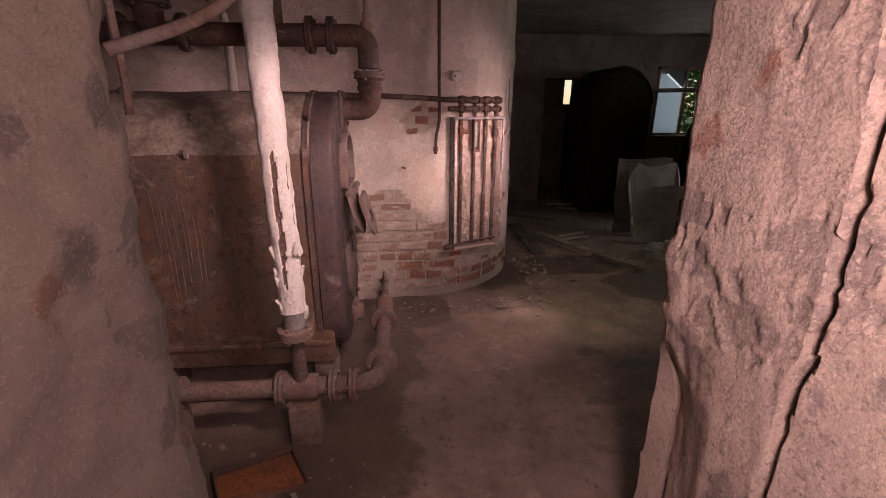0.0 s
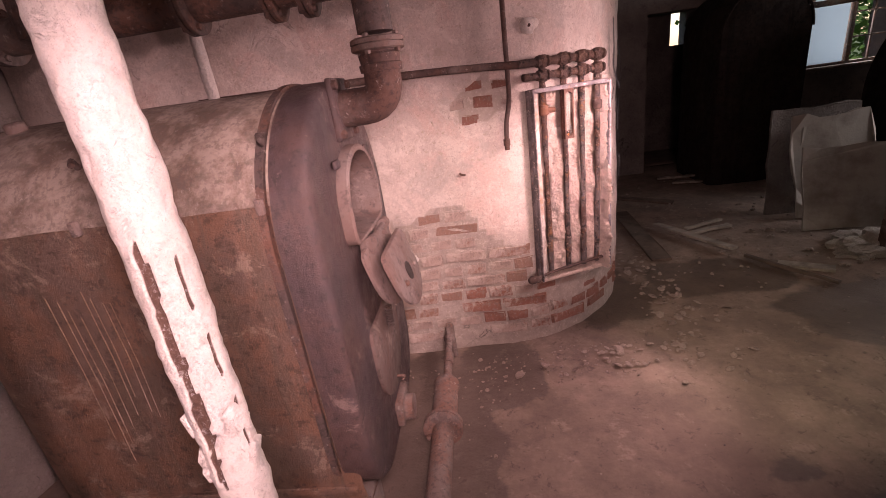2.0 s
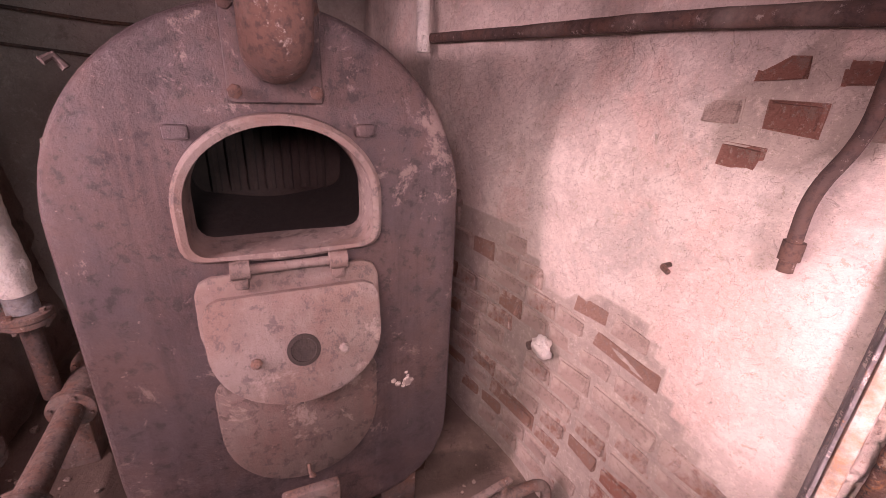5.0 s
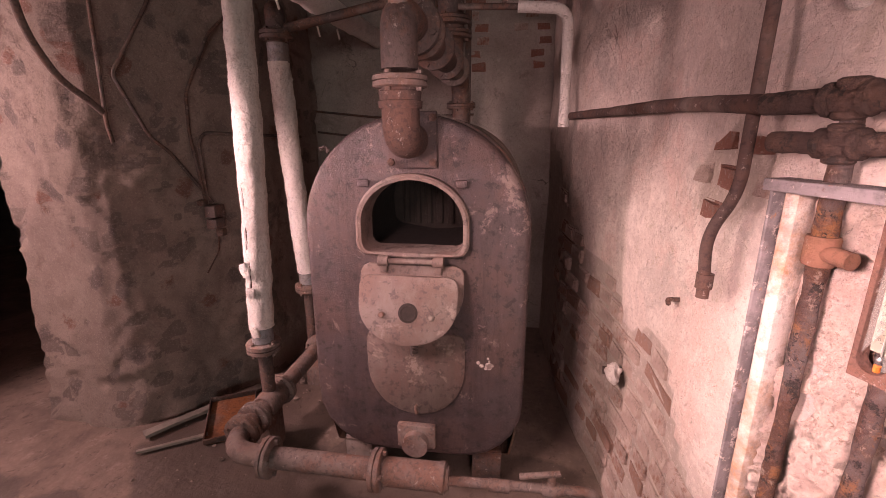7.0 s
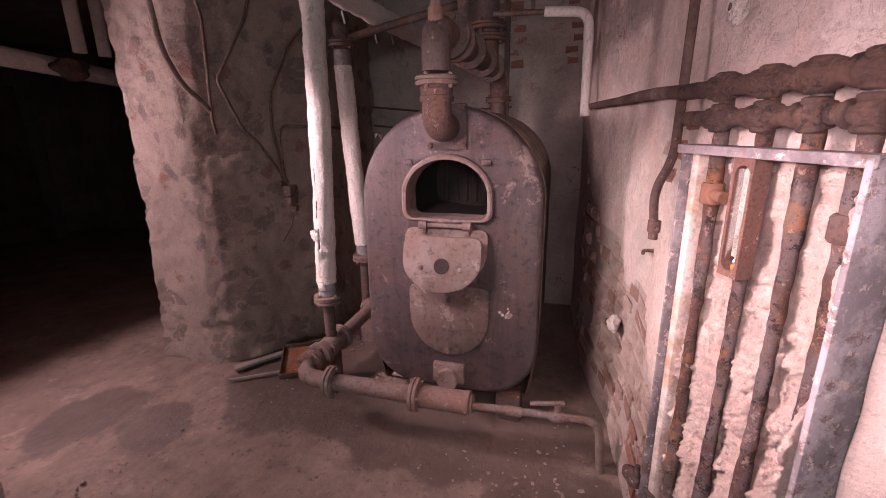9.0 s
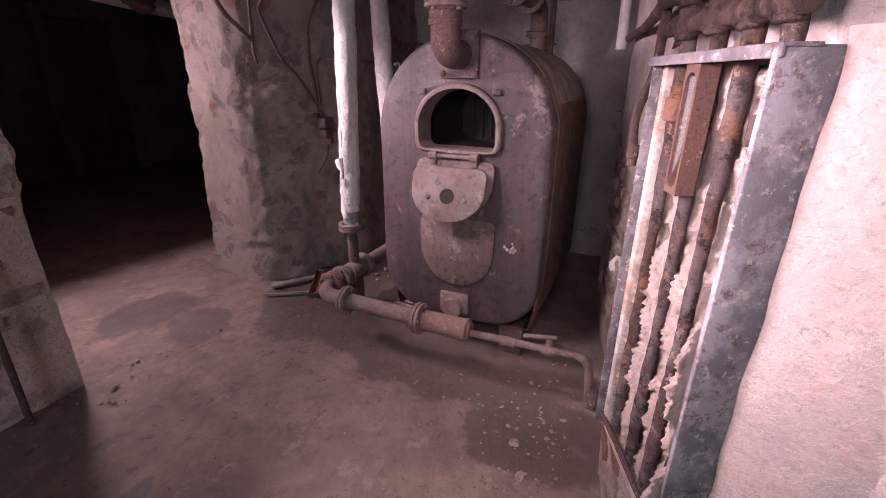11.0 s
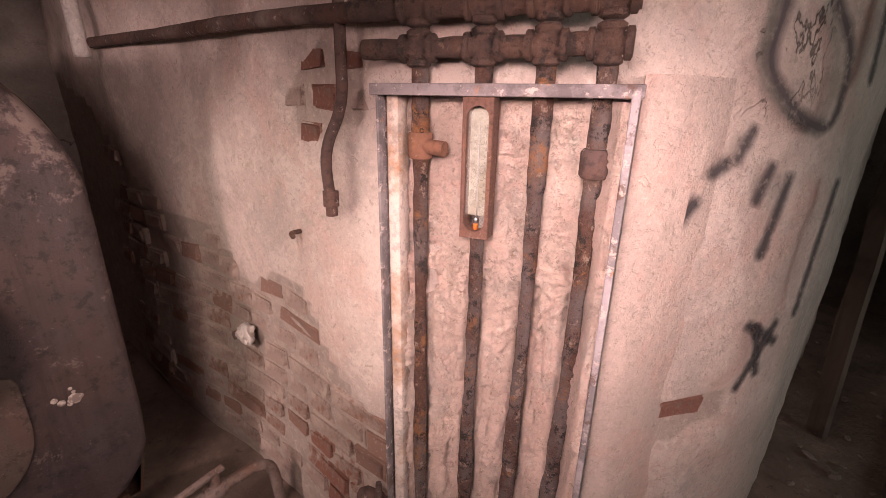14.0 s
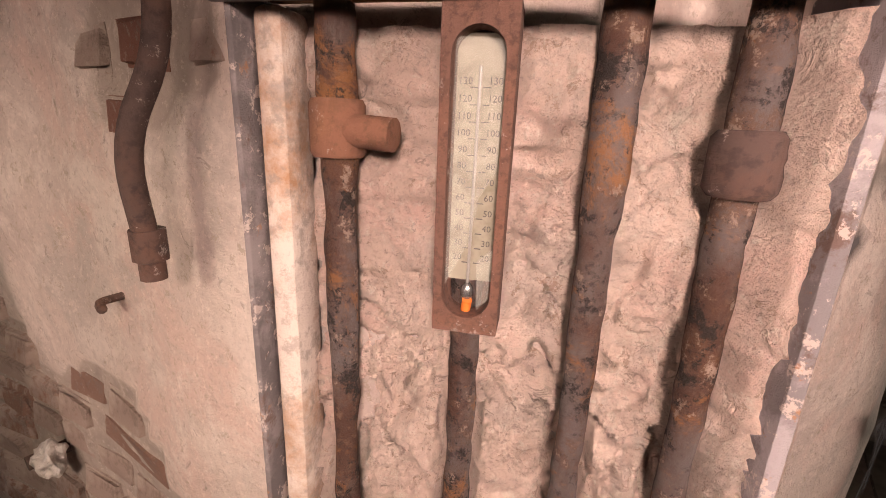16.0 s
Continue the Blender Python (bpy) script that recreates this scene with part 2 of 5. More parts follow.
def rail_mat(name, light):
    m = Mat(name, 0.75, 0.1)
    c = m.mix(m.ramp(m.noise(11, 8, 0.7), (0.42, 0.0), (0.58, 1.0)), light, tuple(0.55 * v for v in light))
    c = m.mix(m.ramp(m.noise(24, 8, 0.75), (0.60, 0.0), (0.72, 0.85)), c, (0.13, 0.078, 0.06))
    c = m.mix(m.ramp(m.noise(37, 8, 0.75), (0.68, 0.0), (0.76, 0.8)), c, (0.36, 0.18, 0.09))
    c = m.mix(m.ramp(m.noise(50, 7, 0.75), (0.63, 0.0), (0.68, 0.8)), c, (0.55, 0.46, 0.42))
    m.colour(c)
    m.bump(m.noise(50, 8, 0.75), 0.8, 0.005)
    return m.m


M_RAIL = rail_mat("old_painted_rail", (0.25, 0.22, 0.225))
# Lighter copy of the rail paint, for the side plate being lit head-on.
M_PLATE = rail_mat("worn_lit_lilac_paint", (0.36, 0.325, 0.34))


def scabbed():
    m = Mat("scabbed_pipe", 0.8, 0.05)
    c = m.mix(m.ramp(m.noise(6, 7, 0.7, (1, 1, 0.6)), (0.40, 0.0), (0.60, 1.0)), (0.185, 0.155, 0.15), (0.115, 0.058, 0.042))
    c = m.mix(m.ramp(m.noise(18, 9, 0.78), (0.54, 0.0), (0.70, 0.8)), c, (0.17, 0.085, 0.05))
    c = m.mix(m.ramp(m.noise(13, 9, 0.78, None, 0.5), (0.57, 0.0), (0.68, 0.85)), c, (0.36, 0.165, 0.065))
    c = m.mix(m.ramp(m.noise(27, 9, 0.78), (0.56, 0.0), (0.62, 0.95)), c, (0.022, 0.017, 0.016))
    c = m.mix(m.ramp(m.noise(36, 8, 0.78), (0.63, 0.0), (0.70, 0.85)), c, (0.44, 0.35, 0.29))
    m.colour(c)
    c = m.mix(m.ramp(m.noise(95, 6, 0.8), (0.60, 0.0), (0.72, 0.6)), c, (0.27, 0.17, 0.12))
    c = m.mix(m.ramp(m.noise(80, 6, 0.8), (0.28, 0.7), (0.4, 0.0)), c, (0.03, 0.02, 0.018))
    m.colour(c)
    m.bump(m.noise(33, 10, 0.78), 1.0, 0.022)
    m.bump(m.noise(120, 7, 0.75), 0.9, 0.006)
    return m.m


M_OLDPIPE = scabbed()


def scale_rust():
    m = Mat("scaly_rust", 0.9, 0.0)
    c = m.mix(m.ramp(m.noise(10, 8, 0.75), (0.38, 0.0), (0.62, 1.0)), (0.095, 0.060, 0.050), (0.155, 0.088, 0.062))
    c = m.mix(m.ramp(m.noise(26, 8, 0.78), (0.56, 0.0), (0.64, 0.9)), c, (0.035, 0.025, 0.022))
    c = m.mix(m.ramp(m.noise(21, 8, 0.78, None, 0.4), (0.62, 0.0), (0.74, 0.6)), c, (0.30, 0.19, 0.14))
    m.colour(c)
    m.bump(m.noise(30, 9, 0.75), 1.0, 0.018)
    m.bump(m.noise(110, 7, 0.75), 0.8, 0.006)
    return m.m


M_SCALE = scale_rust()
M_ZINC = rusty("zinc_collar", (0.30, 0.30, 0.31), (0.22, 0.18, 0.16), 0.3, 0.6, 0.4)


def wood(name, a, b):
    m = Mat(name, 0.85)
    g = m.noise(14, 8, 0.6, (1, 1, 0.08), 0.6)
    m.colour(m.mix(m.ramp(m.noise(5, 6), (0.45, 0.0), (0.7, 0.7)), m.mix(g, a, b), tuple(0.5 * v for v in a)))
    m.bump(g, 0.4, 0.004)
    return m.m


M_WOOD = wood("grey_weathered_wood", (0.22, 0.19, 0.16), (0.34, 0.30, 0.26))
M_DWOOD = wood("dark_wood", (0.09, 0.065, 0.05), (0.14, 0.10, 0.08))


def concrete():
    m = Mat("dirty_concrete", 0.9)
    wet = m.ramp(m.mix(0.35, m.attr("damp"), m.noise(12, 6, 0.7)), (0.38, 0.0), (0.58, 1.0))
    c = m.mix(m.ramp(m.noise(3.0, 9, 0.75), (0.3, 0.0), (0.7, 1.0)), (0.27, 0.20, 0.162), (0.15, 0.11, 0.09))
    c = m.mix(m.ramp(m.noise(17, 8, 0.8, None, 0.4), (0.62, 0.0), (0.69, 0.7)), c, (0.085, 0.06, 0.048))
    c = m.mix(m.ramp(m.noise(40, 5, 0.7), (0.68, 0.0), (0.82, 0.35)), c, (0.36, 0.29, 0.24))
    c = m.mix(m.ramp(m.noise(1.3, 8, 0.7), (0.45, 0.0), (0.7, 0.6)), c, (0.135, 0.098, 0.08))
    c = m.mix(m.ramp(m.noise(7, 9, 0.78), (0.62, 0.0), (0.72, 0.55)), c, (0.31, 0.245, 0.205))
    c = m.mix(wet, c, m.mix(0.6, c, (0.05, 0.035, 0.028)))
    m.colour(c)
    m.rough(m.ramp(wet, (0.0, 0.92), (1.0, 0.6)))
    m.bump(m.noise(9, 9, 0.65), 0.4, 0.02)
    m.bump(m.noise(90, 5, 0.7), 0.4, 0.005)
    return m.m


M_FLOOR = concrete()


def brick_mat(name, red_from, red_a, red_b):
    """Old brick under flaking limewash."""
    m = Mat(name, 0.93)
    r = m.rnd()
    red = m.mix(r, red_a, red_b)
    wash = m.mix(m.ramp(m.noise(5, 7, 0.7), (0.4, 0.0), (0.6, 1.0)), (0.49, 0.40, 0.35), (0.37, 0.28, 0.24))
    flake = m.ramp(m.mix(0.5, r, m.noise(15, 9, 0.75, None, 0.5)), (red_from, 0.0), (red_from + 0.09, 0.9))
    c = m.mix(flake, wash, red)
    c = m.mix(m.ramp(m.noise(34, 8, 0.75), (0.56, 0.0), (0.64, 0.6)), c, (0.24, 0.18, 0.155))
    c = m.mix(m.ramp(m.noise(80, 5, 0.75), (0.62, 0.0), (0.72, 0.35)), c, (0.50, 0.40, 0.35))
    m.colour(c)
    m.bump(m.noise(40, 9, 0.75), 0.9, 0.010)
    m.bump(flake, 0.4, 0.004)
    return m.m


M_BRICK = brick_mat("limewashed_brick", 0.51, (0.30, 0.15, 0.10), (0.25, 0.145, 0.11))
M_REDBRICK = brick_mat("bare_red_brick", 0.36, (0.29, 0.115, 0.075), (0.21, 0.085, 0.06))

# ---- building blocks ----


def part(name, bm, material, parent=None, label="", smooth=True):
    """Links a bmesh, given in world places, as one mesh object under parent."""
    me = bpy.data.meshes.new(name)
    if parent is not None:
        root, off = parent, Vector()
        while root is not None:
            off += root.location
            root = root.parent
        bmesh.ops.translate(bm, vec=-off, verts=bm.verts)
    bmesh.ops.recalc_face_normals(bm, faces=bm.faces)
    bm.to_mesh(me)
    bm.free()
    me.materials.append(material)
    if smooth:
        me.shade_smooth()
        me.set_sharp_from_angle(angle=radians(40))
    ob = new(name, me)
    ob.parent = parent
    return tagged(ob, label)


def thing(name, place, label, category, group=""):
    ob = new(name)
    ob.location = place
    ob.empty_display_size = 0.1
    return tagged(ob, label, category, group)


def box(centre, size, bevel=0.004, turn=None):
    bm = bmesh.new()
    bmesh.ops.create_cube(bm, size=1)
    bmesh.ops.scale(bm, vec=size, verts=bm.verts)
    if bevel:
        bmesh.ops.bevel(bm, geom=bm.edges[:] + bm.verts[:], offset=bevel, segments=2, affect="EDGES", profile=0.5)
    m = Matrix.Translation(centre)
    if turn is not None:
        m = m @ turn.to_4x4()
    bmesh.ops.transform(bm, matrix=m, verts=bm.verts)
    return bm


def join(*bms):
    out = bmesh.new()
    for b in bms:
        me = bpy.data.meshes.new("tmp")
        b.to_mesh(me)
        b.free()
        out.from_mesh(me)
        bpy.data.meshes.remove(me)
    return out


def smooth_path(points, bend, n=6):
    """Rounds the corners of a polyline."""
    pts = [Vector(p) for p in points]
    out = [pts[0]]
    for a, b, c in zip(pts, pts[1:], pts[2:]):
        d = min(bend, (b - a).length * 0.49, (c - b).length * 0.49)
        p, q = b + (a - b).normalized() * d, b + (c - b).normalized() * d
        for i in range(n + 1):
            s = i / n
            out.append((1 - s) ** 2 * p + 2 * s * (1 - s) * b + s * s * q)
    out.append(pts[-1])
    return out


def tube(points, radius, segs=16, bend=0.0, step=0.0, rough=0.0, seed=0.0, radii=None, torn=None):
    """A closed pipe along a polyline, optionally with an uneven skin."""
    pts = smooth_path(points, bend) if bend else [Vector(p) for p in points]
    if step:
        fine = [pts[0]]
        for a, b in zip(pts, pts[1:]):
            k = max(1, int((b - a).length / step))
            fine += [a.lerp(b, (i + 1) / k) for i in range(k)]
        pts = fine
    bm = bmesh.new()
    layer = bm.verts.layers.float.new("bare") if torn else None
    rings = []
    up = None
    for i, p in enumerate(pts):
        d = (pts[min(i + 1, len(pts) - 1)] - pts[max(i - 1, 0)]).normalized()
        if up is None:
            up = d.orthogonal().normalized()
        up = (up - d * up.dot(d)).normalized()
        side = d.cross(up)
        r0 = radii(i / (len(pts) - 1)) if radii else radius
        ring = []
        for k in range(segs):
            a = 2 * math.pi * k / segs
            v = up * math.cos(a) + side * math.sin(a)
            r = r0
            if rough:
                q = p + v * r0
                r += rough * (noise.noise(q * 14 + Vector((seed, 0, 0))) + 0.6 * noise.noise(q * 45 + Vector((0, seed, 0))))
            t = torn(math.atan2(v.y, v.x), p.z) if torn else 0.0
            ring.append(bm.verts.new(p + v * (r - 0.009 * t)))
            if torn:
                ring[-1][layer] = t
        rings.append(ring)
    for a, b in zip(rings, rings[1:]):
        for k in range(segs):
            bm.faces.new((a[k], a[(k + 1) % segs], b[(k + 1) % segs], b[k]))
    bm.faces.new(rings[0][::-1])
    bm.faces.new(rings[-1])
    return bm


def lathe(profile, place, axis, segs=24):
    """A turned piece: profile rows are (distance along the axis, radius)."""
    a = Vector(axis).normalized()
    u = a.orthogonal().normalized()
    w = a.cross(u)
    bm = bmesh.new()
    rings = []
    for d, r in profile:
        rings.append([bm.verts.new(Vector(place) + a * d + (u * math.cos(2 * math.pi * k / segs) + w * math.sin(2 * math.pi * k / segs)) * r) for k in range(segs)])
    for p, q in zip(rings, rings[1:]):
        for k in range(segs):
            bm.faces.new((p[k], p[(k + 1) % segs], q[(k + 1) % segs], q[k]))
    bm.faces.new(rings[0][::-1])
    bm.faces.new(rings[-1])
    return bm


def flange(place, axis, r, thick=0.016):
    """A pair of pipe collars with a groove between."""
    t = thick
    return lathe([(-t * 1.25, r * 0.62), (-t * 1.2, r * 0.94), (-t, r), (-t * 0.15, r), (-t * 0.1, r * 0.9), (t * 0.1, r * 0.9), (t * 0.15, r), (t, r), (t * 1.2, r * 0.94), (t * 1.25, r * 0.62)], place, axis)


def bolted(place, axis, r, thick, material, parent, bolts=4):
    """A flange with its bolts as parts of it."""
    ob = part("flange", flange(place, axis, r, thick), material, parent)
    a = Vector(axis).normalized()
    u = a.orthogonal().normalized()
    w = a.cross(u)
    for k in range(bolts):
        q = 2 * math.pi * (k + 0.3) / bolts
        part("bolt", lathe([(-thick * 1.9, r * 0.12), (thick * 1.9, r * 0.12)], Vector(place) + (u * math.cos(q) + w * math.sin(q)) * r * 0.8, axis, 6), material, ob)
    return ob


def strip(name, plan, z0, z1, thick, material, amp=0.012, step=0.05, left=True, bare=None, lean=None, seed=0.0, kind="structure", label="", fine_from=99.0):
    """A wall along a plan line: an uneven face, and its thickness behind. left: the face looks to the left of the way the line runs."""
    pts = [Vector((x, y)) for x, y in plan]
    fine, run = [pts[0]], [0.0]
    for a, b in zip(pts, pts[1:]):
        k = max(1, int((b - a).length / (step if run[-1] + 0.02 < fine_from else step / 3)))
        for i in range(k):
            fine.append(a.lerp(b, (i + 1) / k))
            run.append(run[-1] + (b - a).length / k)
    nz = max(2, int((z1 - z0) / step))
    verts, faces, mask = [], [], []
    n = len(fine)
    for i, p in enumerate(fine):
        d = (fine[min(i + 1, n - 1)] - fine[max(i - 1, 0)]).normalized()
        nor = Vector((-d.y, d.x)) if left else Vector((d.y, -d.x))
        for j in range(nz + 1):
            z = z0 + (z1 - z0) * j / nz
            q = Vector((p.x, p.y, z))
            b = bare(run[i], z) if bare else 0.0
            h = amp * (noise.noise(q * 2.3 + Vector((seed, 0, 0))) + 0.5 * noise.noise(q * 7 + Vector((0, seed, 0))) + 0.3 * noise.noise(q * 19))
            h -= 0.009 * b
            if lean:
                h += lean(run[i], z)
            verts.append((p.x + nor.x * h, p.y + nor.y * h, z))
            mask.append(b)
    for i in range(n - 1):
        for j in range(nz):
            a = i * (nz + 1) + j
            faces.append((a, a + nz + 1, a + nz + 2, a + 1))
    base = len(verts)
    for i, p in enumerate(fine):
        d = (fine[min(i + 1, n - 1)] - fine[max(i - 1, 0)]).normalized()
        nor = Vector((-d.y, d.x)) if left else Vector((d.y, -d.x))
        for z in (z0, z1):
            verts.append((p.x - nor.x * thick, p.y - nor.y * thick, z))
            mask.append(0.0)
    for i in range(n - 1):
        a, b = i * (nz + 1), base + 2 * i
        faces += [(b, b + 1, b + 3, b + 2), (a, b, b + 2, a + nz + 1), (a + nz, a + 2 * nz + 1, b + 3, b + 1)]
    for i in (0, n - 1):
        a, b = i * (nz + 1), base + 2 * i
        faces.append((*range(a, a + nz + 1), b + 1, b))
    me = bpy.data.meshes.new(name)
    me.from_pydata(verts, [], faces)
    me.attributes.new("bare", "FLOAT", "POINT").data.foreach_set("value", mask)
    me.materials.append(material)
    me.shade_smooth()
    me.set_sharp_from_angle(angle=radians(60))
    return tagged(new(name, me), label, kind=kind)


# ---- the large structure ----
CEIL = 2.45
ARC = [(1.75 + 0.855 * math.sin(a), 4.29 + 0.855 * (1 - math.cos(a))) for a in [radians(6 * k) for k in range(1, 16)]]
NORTH = [(-0.3, 4.10), (0.6, 4.14), (1.1, 4.24), (1.5, 4.285), (1.75, 4.29)] + ARC + [(2.62, 6.5), (2.62, 8.02)]


def along(plan, s):
    """The place and the direction at s metres along a plan line."""
    for a, b in zip(plan, plan[1:]):
        a, b = Vector(a), Vector(b)
        k = (b - a).length
        if s <= k:
            return a + (b - a) * (s / k), (b - a).normalized()
        s -= k
    return b, (b - a).normalized()


def north_bare(s, z):
    """1 where the plaster has come off the boiler room's wall, by metres along it."""
    edge = 0.92 + 0.08 * math.sin(s * 3.1) - 0.10 * max(0, s - 1.4) + 0.10 * noise.noise(Vector((s * 4, z * 4, 3)))
    if s < 1.1:
        edge += 0.45 * (1.1 - s)
    if s > 1.9:
        edge -= 1.1 * min(0.32, s - 1.9)
    if s > 2.25:
        edge = 0.36 - 0.1 * (s - 2.25)
    v = 1.0 if z < edge else 0.0
    dx, dz = (s - 2.09) / 0.125, (z - 1.325 - 0.25 * (s - 2.09)) / 0.085
    if dx * dx + dz * dz < 1.15 + 0.5 * noise.noise(Vector((s * 12, z * 12, 0))):
        v = 1.0
    dx, dz = (s - 2.88) / 0.13, (z - 0.69) / 0.055
    if dx * dx + dz * dz < 1 + 0.5 * noise.noise(Vector((s * 12, z * 12, 5))):
        v = 1.0
    return v


wall_north = strip("wall_north", NORTH, -0.1, CEIL, 0.4, M_WALL, 0.014, 0.035, left=False, bare=north_bare, seed=3, label="pinkish limewashed plaster wall with a rounded corner")


def rubble_face(s, z, k):
    """Rough stones in a wall's face: the distance to the joint, and a number of the stone's own."""
    q = Vector((s * 7.5, z * 11.5, k)) + 0.35 * noise.noise_vector(Vector((s * 9, z * 9, k)))
    d, pts = noise.voronoi(q)
    own = noise.cell(pts[0] * 13.7)
    return min(1.0, (d[1] - d[0]) / 0.22), own


def stone_relief(s, z, k, amount):
    """Stones standing proud of worn joints where the render is thin."""
    joint, own = rubble_face(s, z, k)
    thin = max(0.0, min(1.0, 0.45 + 1.6 * noise.noise(Vector((s * 2.3, z * 2.3, k + 4)))))
    crumb = noise.noise(Vector((s * 38, z * 38, k))) + 0.6 * noise.noise(Vector((s * 85, z * 85, k)))
    return thin * amount * (joint - 0.7 + 0.6 * own) + 0.0009 * crumb


def stone_bare(s, z, k):
    joint, own = rubble_face(s, z, k)
    thin = 0.45 + 1.6 * noise.noise(Vector((s * 2.3, z * 2.3, k + 4)))
    return 1.0 if own > 0.15 and joint > 0.45 and thin > 0.5 else 0.0


CRACK = [(0.86, 1.735), (1.0, 1.72), (1.1, 1.718), (1.19, 1.726), (1.3, 1.719), (1.35, 1.724), (1.42, 1.726), (1.56, 1.746)]


def pier_crack(s, z):
    """A deep crack down the doorway side of the pier, and its ragged, flaking foot and corner."""
    y = CRACK[0][1]
    for (za, ya), (zb, yb) in zip(CRACK, CRACK[1:]):
        if za <= z <= zb:
            y = ya + (yb - ya) * (z - za) / (zb - za)
    if z > CRACK[-1][0]:
        y = CRACK[-1][1]
    here = 2.10 - (s - 5.352)
    gap = abs(here - y - 0.006 * noise.noise(Vector((0, 0, z * 22))))
    h = 0.0
    if s > 5.35 and z > 0.45:
        h -= 0.05 * max(0.0, min(1.0, (0.0105 - gap) / 0.004))
        h += 0.006 * max(0.0, 1 - gap / 0.04)
        if here < y:
            h -= 0.006
    if s > 5.3:
        h -= 0.085 * max(0.0, min(1.0, (0.90 - z) / 0.25)) * max(0.0, 1 - max(0.0, s - 5.36) / 0.22)
    layer = noise.noise(Vector((s * 5 + 3, z * 5, 4))) + 0.4 * noise.noise(Vector((s * 17, z * 17, 1)))
    h += 0.0022 * max(-1.0, min(1.0, layer * 9))
    h += 0.016 * max(0.0, noise.noise(Vector((s * 4, z * 11, 6)))) * (1.0 if 5.25 < s < 5.42 else 0.0)
    h += stone_relief(s, z, 2.0, 0.007)
    if z < 0.42 and s > 5.2:
        h += 0.02 * abs(noise.noise(Vector((s * 16, z * 6, 3))))
    return h


SOUTH_E = [(7.6, 2.13), (2.45, 2.14), (2.285, 2.13), (2.268, 2.10), (2.265, 1.9), (2.28, 1.45)]
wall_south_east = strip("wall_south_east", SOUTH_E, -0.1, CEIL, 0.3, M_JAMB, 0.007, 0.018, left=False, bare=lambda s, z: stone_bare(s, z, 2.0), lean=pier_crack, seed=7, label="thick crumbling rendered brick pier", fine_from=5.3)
SOUTH_W = [(1.10, 1.58), (1.105, 1.80), (1.115, 1.98), (1.08, 2.08), (0.95, 2.22), (0.68, 2.40), (0.58, 2.46), (-0.3, 2.47)]
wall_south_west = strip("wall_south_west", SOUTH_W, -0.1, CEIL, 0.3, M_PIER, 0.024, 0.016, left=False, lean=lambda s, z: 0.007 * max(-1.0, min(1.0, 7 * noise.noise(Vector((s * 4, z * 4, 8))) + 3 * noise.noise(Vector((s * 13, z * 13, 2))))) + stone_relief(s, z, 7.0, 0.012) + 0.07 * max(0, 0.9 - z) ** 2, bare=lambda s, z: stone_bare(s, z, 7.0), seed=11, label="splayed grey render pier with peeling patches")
wall_west = strip("wall_west", [(-0.3, 2.3), (-0.3, 4.3)], -0.1, CEIL, 0.3, M_BACKWALL, 0.02, 0.06, left=False, seed=15, label="sooty plaster wall behind the boiler")


PUDDLES = ((1.35, 3.5, 0.34, 0.75), (1.72, 4.05, 0.22, 0.3), (0.9, 2.6, 0.75, 0.42), (1.72, 2.15, 0.16, 0.2), (1.75, 1.75, 0.28, 0.2), (2.6, 2.9, 0.10, 0.05), (2.72, 3.36, 0.09, 0.05), (2.95, 3.2, 0.14, 0.05), (2.45, 3.45, 0.02, 0.03), (3.25, 4.9, 0.5, 0.28), (3.9, 4.3, 0.6, 0.35), (2.45, 4.75, 0.3, 0.4))


def damp(x, y):
    """How wet the floor is: seepage round the boiler and old spills."""
    d = max(1.0 - ((x - a) / c) ** 2 - ((y - b) / e) ** 2 for a, b, c, e in PUDDLES)
    return max(0.0, min(1.0, 0.5 + 2.0 * d + 1.2 * noise.noise(Vector((x * 5, y * 5, 1)))))


def sheet(name, x0, x1, y0, y1, z, step, amp, material, thick, label, seed=0.0, down=False):
    nx, ny = int((x1 - x0) / step), int((y1 - y0) / step)
    verts, faces, mask = [], [], []
    for i in range(nx + 1):
        for j in range(ny + 1):
            x, y = x0 + (x1 - x0) * i / nx, y0 + (y1 - y0) * j / ny
            h = amp * (noise.noise(Vector((x * 0.9 + seed, y * 0.9, 0))) + 0.4 * noise.noise(Vector((x * 4, y * 4, seed))) + 0.15 * noise.noise(Vector((x * 14, y * 14, seed))))
            verts.append((x, y, z + h))
            mask.append(damp(x, y))
    for i in range(nx):
        for j in range(ny):
            a = i * (ny + 1) + j
            faces.append((a, a + ny + 1, a + ny + 2, a + 1))
    back = z + (thick if down else -thick)
    b = len(verts)
    verts += [(x0, y0, back), (x1, y0, back), (x1, y1, back), (x0, y1, back)]
    faces.append((b, b + 3, b + 2, b + 1))
    row = ny + 1
    faces += [(*[i * row for i in range(nx, -1, -1)], b, b + 1), (*[i * row + ny for i in range(nx + 1)], b + 2, b + 3),
              (*range(0, row), b + 3, b), (*range(nx * row + ny, nx * row - 1, -1), b + 1, b + 2)]
    me = bpy.data.meshes.new(name)
    me.from_pydata(verts, [], faces)
    me.attributes.new("damp", "FLOAT", "POINT").data.foreach_set("value", mask + [0.0] * 4)
    me.materials.append(material)
    me.shade_smooth()
    return tagged(new(name, me), label, kind="structure")


sheet("floor", -2.0, 7.6, -3.3, 8.3, 0.0, 0.05, 0.012, M_FLOOR, 0.3, "dirty damp brown concrete floor")
sheet("ceiling", -2.0, 7.6, -3.3, 8.3, CEIL, 0.2, 0.02, M_CEIL, 0.3, "sooty plastered ceiling", 5, True)
